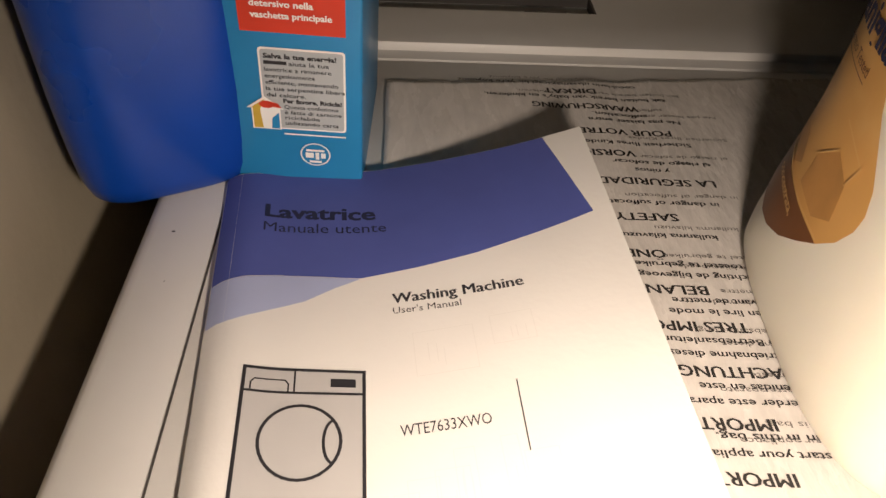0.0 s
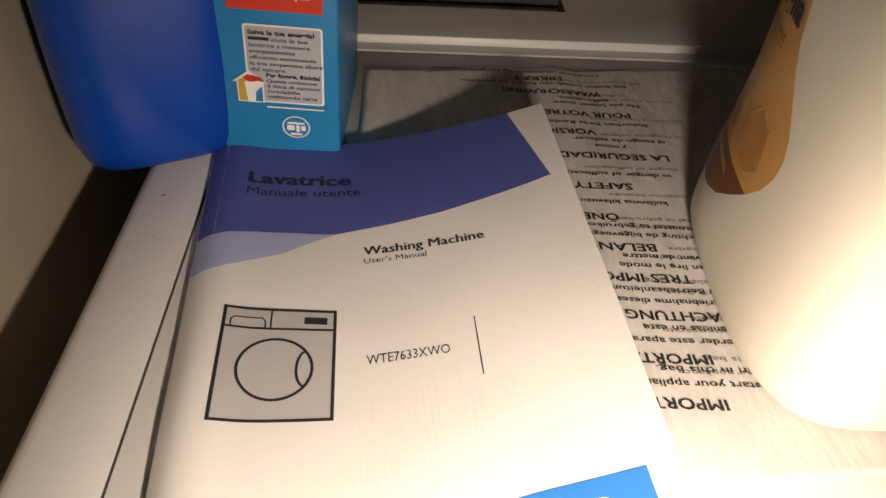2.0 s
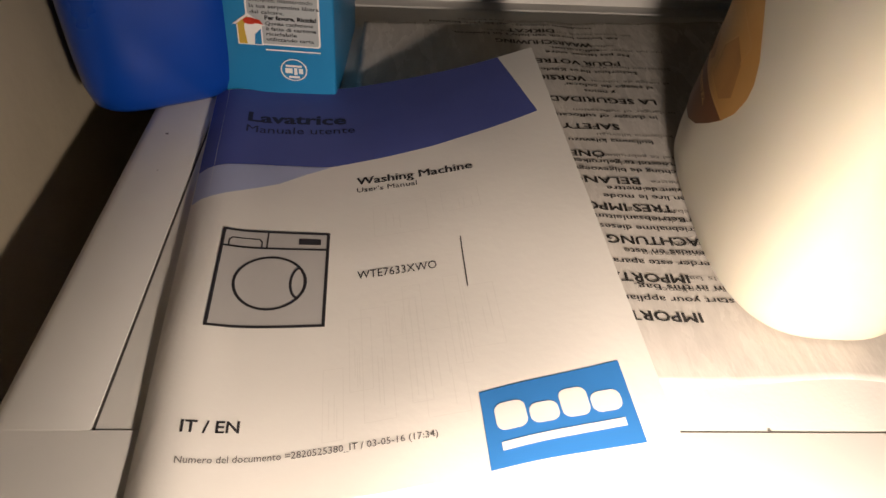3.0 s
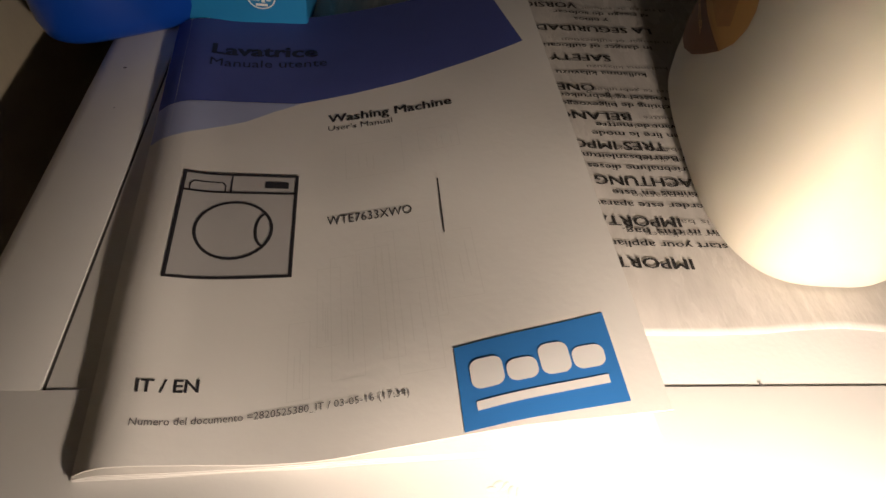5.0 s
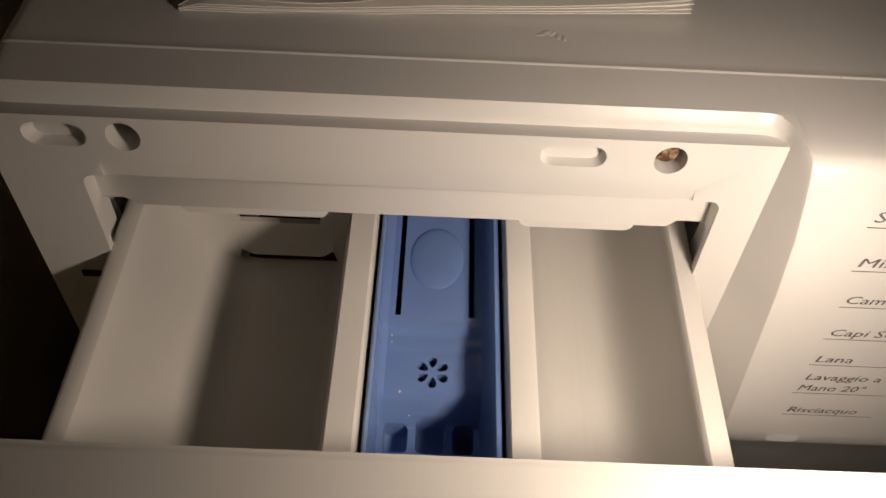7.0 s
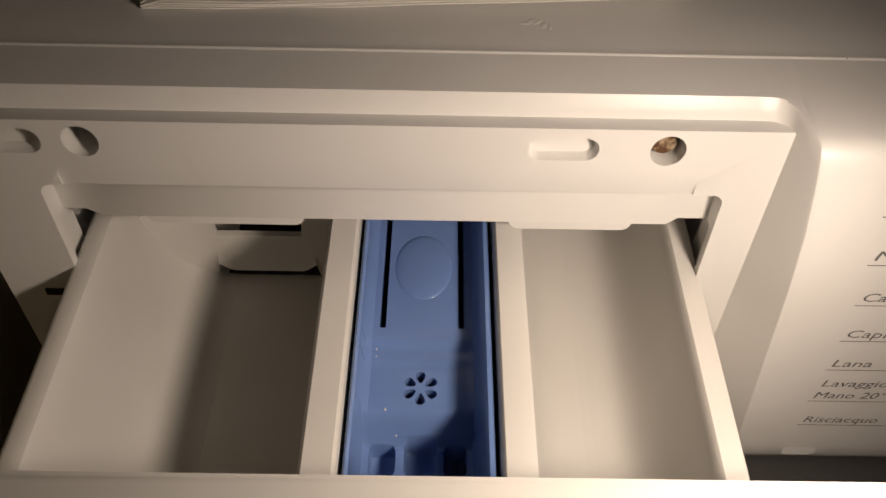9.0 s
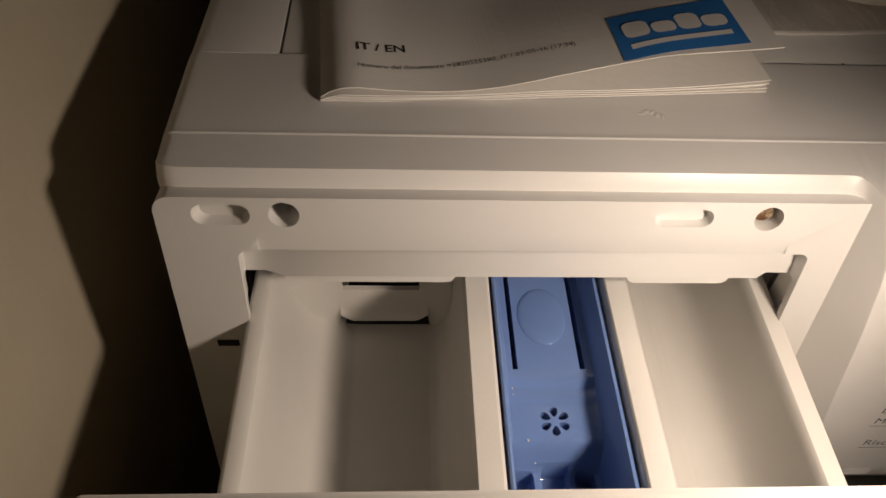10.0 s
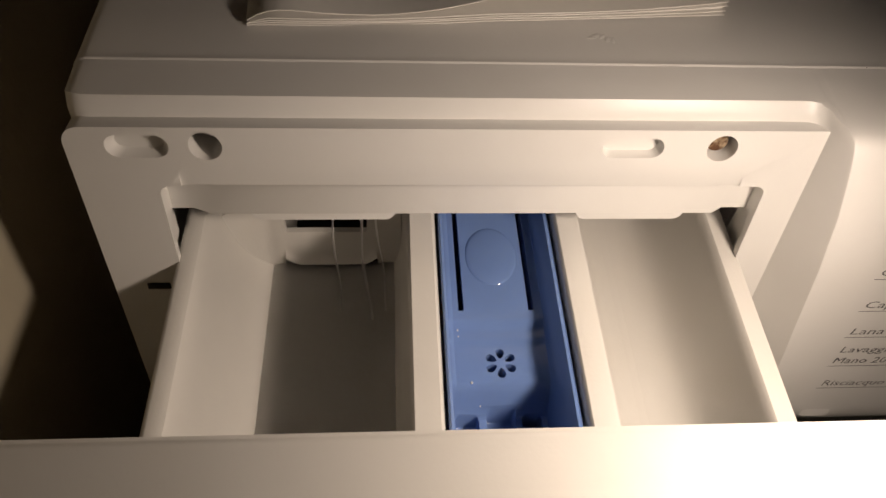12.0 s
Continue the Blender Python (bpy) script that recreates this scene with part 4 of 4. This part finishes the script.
box_line("Salva la tua energia!", 0.0150, 0.0605, 0.0270, 0.0021, 0.04)
for i, t in enumerate(["lavatrice a rimanere", "energeticamente", "efficiente, mantenendo", "la tua serpentina libera", "dal calcare."]):
    box_line(t, 0.0150, 0.0545 - 0.0030 * i, len(t) * 0.00125, 0.0019, 0.01)
patch(bm, [(0.0150, 0.0577), (0.0235, 0.0577), (0.0235, 0.0593), (0.0150, 0.0593)], on_box(0.0008), 1)
box_line("aiuta la tua", 0.0242, 0.0575, 0.0150, 0.0019, 0.01)
box_line("Per favore, Ricicla!", 0.0212, 0.0398, 0.0225, 0.0020, 0.04)
for i, t in enumerate(["Questa confezione", "è fatta di cartone", "riciclabile", "utilizzando carta"]):
    box_line(t, 0.0214, 0.0370 - 0.0027 * i, len(t) * 0.00123, 0.0018, 0.01)
part("label_print", bm, M_INK, carton, "small black Italian text")
bm = bmesh.new()
patch(bm, [(0.0118, 0.0920), (0.0330, 0.0920), (0.0330, 0.0934), (0.0118, 0.0934)], on_box(0.0008), 1)
box_line("Aggiungi", 0.0118, 0.0872, 0.0128, 0.0026, 0.03)
patch(bm, rounded(0.0258, 0.0345, 0.0872, 0.0896, 0.0006), on_box(0.0008), 1)
box_line("al", 0.0356, 0.0872, 0.0026, 0.0026, 0.03)
box_line("detersivo nella", 0.0118, 0.0825, 0.0225, 0.0026, 0.03)
box_line("vaschetta principale", 0.0118, 0.0778, 0.0290, 0.0026, 0.03)
patch(bm, circle(0.0098, 0.0885, 0.0005, n=10), on_box(0.0008), 1)
patch(bm, [(0.0205, 0.0236), (0.0450, 0.0236), (0.0450, 0.0243), (0.0205, 0.0243)], on_box(0.0006), 1)
for q in stroke([(x, z) for x, z in circle(0.0325, 0.0137, 0.0058, n=28)], 0.0006, True):
    patch(bm, q, on_box(0.0006), 1)
for x0, x1, z0, z1 in ((0.0288, 0.0362, 0.0153, 0.0164), (0.0285, 0.0318, 0.0118, 0.0146), (0.0325, 0.0340, 0.0110, 0.0148), (0.0347, 0.0366, 0.0118, 0.0146), (0.0300, 0.0350, 0.0092, 0.0104)):
    patch(bm, [(x0, z0), (x1, z0), (x1, z1), (x0, z1)], on_box(0.0006), 1)
tagged(part("white_print", bm, M_WHITEINK, carton, "white printed words and round mark"), kind="stuff")
bm = bmesh.new()
patch(bm, [(0.0086, 0.0262), (0.0198, 0.0262), (0.0198, 0.0365), (0.0212, 0.0365), (0.0140, 0.0425), (0.0068, 0.0365), (0.0086, 0.0365)], on_box(0.0009), 1)
part("house_mark", bm, M_WHITEINK, carton, "white house-shaped mark")
bm = bmesh.new()
patch(bm, [(0.0092, 0.0268), (0.0128, 0.0268), (0.0120, 0.0360), (0.0140, 0.0412), (0.0084, 0.0366), (0.0092, 0.0366)], on_box(0.0011), 1)
part("house_mark", bm, M_YELLOW, carton, "mustard side of the mark")
bm = bmesh.new()
patch(bm, circle(0.0148, 0.0388, 0.0030, 0.0018, 14), on_box(0.0013), 1)
patch(bm, [(0.0150, 0.0380), (0.0205, 0.0372), (0.0190, 0.0395), (0.0160, 0.0402)], on_box(0.0013), 1)
part("house_mark", bm, M_BOXRED, carton, "red top of the mark")
bm = bmesh.new()
patch(bm, [(0.0160, 0.0268), (0.0192, 0.0268), (0.0192, 0.0350), (0.0165, 0.0320)], on_box(0.0011), 1)
part("house_mark", bm, M_BOX, carton, "blue side of the mark")

# cream softener bottle: a tall flat-sided flask, its broad face with the label turned to the manual
soft = empty("softener_bottle", (0.1930, 0.1680, PANEL + 0.0018), "large cream plastic softener bottle with an amber vanilla label", "bottle")
ST, BOXY = radians(-93.5), 3.0
SR = [(0.0, 0.056, 0.026), (0.0008, 0.0620, 0.0312), (0.0025, 0.0652, 0.0340), (0.006, 0.0668, 0.0354), (0.014, 0.0670, 0.0354), (0.026, 0.0662, 0.0342), (0.040, 0.0648, 0.0322), (0.055, 0.0632, 0.0306), (0.070, 0.0618, 0.0296), (0.090, 0.0608, 0.0290),
      (0.110, 0.0606, 0.0288), (0.130, 0.0592, 0.0282), (0.155, 0.0540, 0.0265), (0.175, 0.0440, 0.0240), (0.190, 0.0310, 0.0215), (0.200, 0.0215, 0.0195), (0.206, 0.0190, 0.0190), (0.218, 0.0190, 0.0190)]
part("body", lathe(bmesh.new(), [(z, a, b, BOXY if z < 0.18 else 2.2) for z, a, b in SR], 96, turn=ST), M_CREAM, soft)
part("cap", lathe(bmesh.new(), [(0.214, 0.0225, 0.0225, 2), (0.216, 0.0235, 0.0235, 2), (0.247, 0.0225, 0.0225, 2), (0.250, 0.020, 0.020, 2)], 40), M_LABELAMBER, soft)


def soft_at(t, z, lift):
    """A point on the flask's broad face: t metres from its middle towards the front, z metres up."""
    for (za, aa, ba), (zb, ab, bb) in zip(SR, SR[1:]):
        if za <= z <= zb:
            f = (z - za) / (zb - za)
            a, b = aa + (ab - aa) * f + lift, ba + (bb - ba) * f + lift
            break
    x = max(-0.985 * a, min(0.985 * a, t))
    y = -b * (1 - abs(x / a) ** BOXY) ** (1 / BOXY)
    return (x * math.cos(ST) - y * math.sin(ST), x * math.sin(ST) + y * math.cos(ST), z)


def on_soft(lift):
    return lambda t, z: soft_at(t, z, lift)


HEM = [(-0.0025, 0.0430), (-0.011, 0.0365), (-0.021, 0.0300), (-0.0315, 0.0262), (-0.041, 0.0255), (-0.049, 0.0285), (-0.0535, 0.0330), (-0.0560, 0.0400), (-0.0568, 0.0520)]
bm = bmesh.new()
patch(bm, HEM + [(-0.0560, 0.062), (-0.0540, 0.076), (-0.0545, 0.088), (-0.0560, 0.102), (-0.0555, 0.125), (-0.0120, 0.125), (-0.0155, 0.110), (-0.0125, 0.096), (-0.008, 0.088), (-0.0005, 0.079), (0.0060, 0.071), (0.0090, 0.064), (0.0085, 0.058), (0.0045, 0.050)], on_soft(0.0004), 0.003)
label = part("label", bm, M_LABEL, soft, "amber vanilla-scented label")
bm = bmesh.new()
patch(bm, HEM + [(-0.050, 0.0512), (-0.0385, 0.0462), (-0.022, 0.0440)], on_soft(0.0007), 0.003)
part("brown_corner", bm, M_LABELBROWN, label, "dark brown printed corner")
bm = bmesh.new()
patch(bm, [(-0.028, 0.0490), (-0.012, 0.0465), (-0.003, 0.0520), (-0.0060, 0.0640), (-0.0170, 0.0690), (-0.0270, 0.0610)], on_soft(0.0006), 0.003)
patch(bm, [(-0.052, 0.0540), (-0.040, 0.0485), (-0.034, 0.0520), (-0.0400, 0.0600), (-0.0500, 0.0630)], on_soft(0.0006), 0.003)
part("caramel_picture", bm, M_LABELAMBER, label, "caramel cubes printed on the label")
bm = bmesh.new()
for line in ([(-0.0060, 0.0640), (-0.0030, 0.0720), (-0.0200, 0.0780)], [(-0.0170, 0.0690), (-0.0270, 0.0610)], [(-0.0550, 0.0530), (-0.0385, 0.0475), (-0.022, 0.0450), (-0.0035, 0.0440)]):
    for q in stroke(line, 0.0007):
        patch(bm, q, on_soft(0.0009), 0.003)
part("caramel_picture", bm, M_LABELPALE, label, "pale highlights printed on the label")
bm = bmesh.new()
lettering(bm, "Vaniglia", 0.039, lambda a, b: soft_at(-0.0550 + a, 0.1015 + b - 0.08 * a, 0.0010), bold=0.03, height=0.0098)
part("label_title", bm, M_NAVYINK, label, "dark scent name")
bm = bmesh.new()
lettering(bm, "Dermo Tested", 0.026, lambda a, b: soft_at(-0.0490 + a, 0.0930 + b - 0.10 * a, 0.0010), bold=0.01, height=0.0034)
for q in stroke([(-0.049, 0.0915), (-0.023, 0.0885)], 0.0004):
    patch(bm, q, on_soft(0.0010), 0.003)
part("label_small_print", bm, M_LABELBROWN, label, "small brown words")
bm = bmesh.new()
lettering(bm, "concentrata,", 0.025, lambda a, b: soft_at(-0.0470 + a, 0.0415 + b - 0.14 * a, 0.0011), bold=0.01, height=0.0032)
part("label_small_print", bm, M_LABELPALE, label, "small cream words")
bm = bmesh.new()
for q in stroke([(-0.0525, 0.072), (-0.0505, 0.078), (-0.0510, 0.088), (-0.0545, 0.100)], 0.0012):
    patch(bm, q, on_soft(0.0009), 0.003)
part("label_outline", bm, M_NAVYINK, label, "dark curved outline")

# ---- water that runs into the main compartment near the end ----
streams = []
for i, (x0, y0, x1, y1, r) in enumerate(((0.0045, 0.020, 0.0085, 0.004, 0.00045), (-0.004, 0.022, -0.003, 0.008, 0.00035), (0.0100, 0.021, 0.0145, 0.008, 0.0003))):
    water = empty("water_jet", (0, 0, 0), "thin clear jet of running water", "water", group="water jets")
    bm = bmesh.new()
    loops = []
    for j in range(22):
        f = j / 21
        z = 0.7995 - (0.7995 - FLOOR - 0.001) * f
        x = x0 + (x1 - x0) * f + 0.0006 * math.sin(9 * f + i)
        y = y0 + (y1 - y0) * f ** 0.6
        rr = r * (1 + 0.3 * math.sin(13 * f + 2 * i) + 0.5 * max(0, f - 0.8) * 5)
        loops.append([bm.verts.new((x + rr * math.cos(radians(36 * q)), y + 0.7 * rr * math.sin(radians(36 * q)), z)) for q in range(10)])
    for a, b in zip(loops, loops[1:]):
        for q in range(10):
            bm.faces.new((a[q], a[(q + 1) % 10], b[(q + 1) % 10], b[q]))
    bm.faces.new(loops[0])
    bm.faces.new(loops[-1][::-1])
    part("jet", bm, M_WATER, water)
    streams.append(water)
pool = empty("water_pool", (0, 0, 0), "shallow pool of clear water in the drawer", "water")
bm = bmesh.new()
NP = 30
gr = [[bm.verts.new((-0.0330 + 0.0535 * i / NP, -0.0730 + 0.1045 * j / NP, FLOOR - 0.0012 + 0.00012 * noise.noise(Vector((i * 0.5, j * 0.5, 3))))) for i in range(NP + 1)] for j in range(NP + 1)]
for j in range(NP):
    for i in range(NP):
        bm.faces.new((gr[j][i], gr[j][i + 1], gr[j + 1][i + 1], gr[j + 1][i]))
part("surface", bm, M_WATER, pool)


# ---- hand torch, held beside the camera ----
hand_torch = empty("hand_torch", (0, 0, 0), "small hand torch with a glowing round lens", "torch")
def along(rings):
    """Rings of the torch, from distances behind its mouth to distances behind its lens."""
    return [(z - HOOD + 0.001, r, r, 2) for z, r in rings]


part("barrel", lathe(bmesh.new(), along([(0.0, 0.0175), (0.0, 0.0195), (0.022, 0.0195), (0.034, 0.013), (0.105, 0.013), (0.107, 0.011), (0.107, 0.0005)]), 36, cap=False), M_SEAM, hand_torch, "black torch barrel")
part("hood", lathe(bmesh.new(), along([(0.0, 0.0175), (HOOD, 0.0175), (HOOD + 0.0005, 0.0005)]), 36, cap=False), M_SEAM, hand_torch, "black inside of the torch head")
bm = bmesh.new()
bmesh.ops.create_circle(bm, cap_ends=True, segments=32, radius=0.0150)
lens = part("lens", bm, M_GLOW, hand_torch, "glowing warm-white lens", smooth=False)
lens.data.flip_normals()


def motions():
    walk(hand_torch, [(t, look(at, to)) for t, at, to in TORCH])
    # the jets come forward from behind the black sheet and down, then waver
    for i, water in enumerate(streams):
        t0 = 10.62 + 0.06 * i
        rows = [(0.0, pose(0, 0.075, 0)), (t0, pose(0, 0.075, 0)), (t0 + 0.15, pose(0, 0, 0))]
        t, k = t0 + 0.4, 0
        while t < 12.0:
            k += 1
            rows.append((t, pose(0.0007 * math.sin(2.1 * k + i), 0.0010 * math.sin(1.7 * k + 2 * i), 0)))
            t += 0.25
        rows.append((12.0, pose(0.0004, -0.0005, 0)))
        walk(water, rows)
    walk(pool, [(0.0, pose(0, 0, 0)), (10.8, pose(0, 0, 0)), (11.2, pose(0, 0, 0.0024)), (11.6, pose(0, 0, 0.0044)), (12.0, pose(0, 0, 0.0054))])


motions()
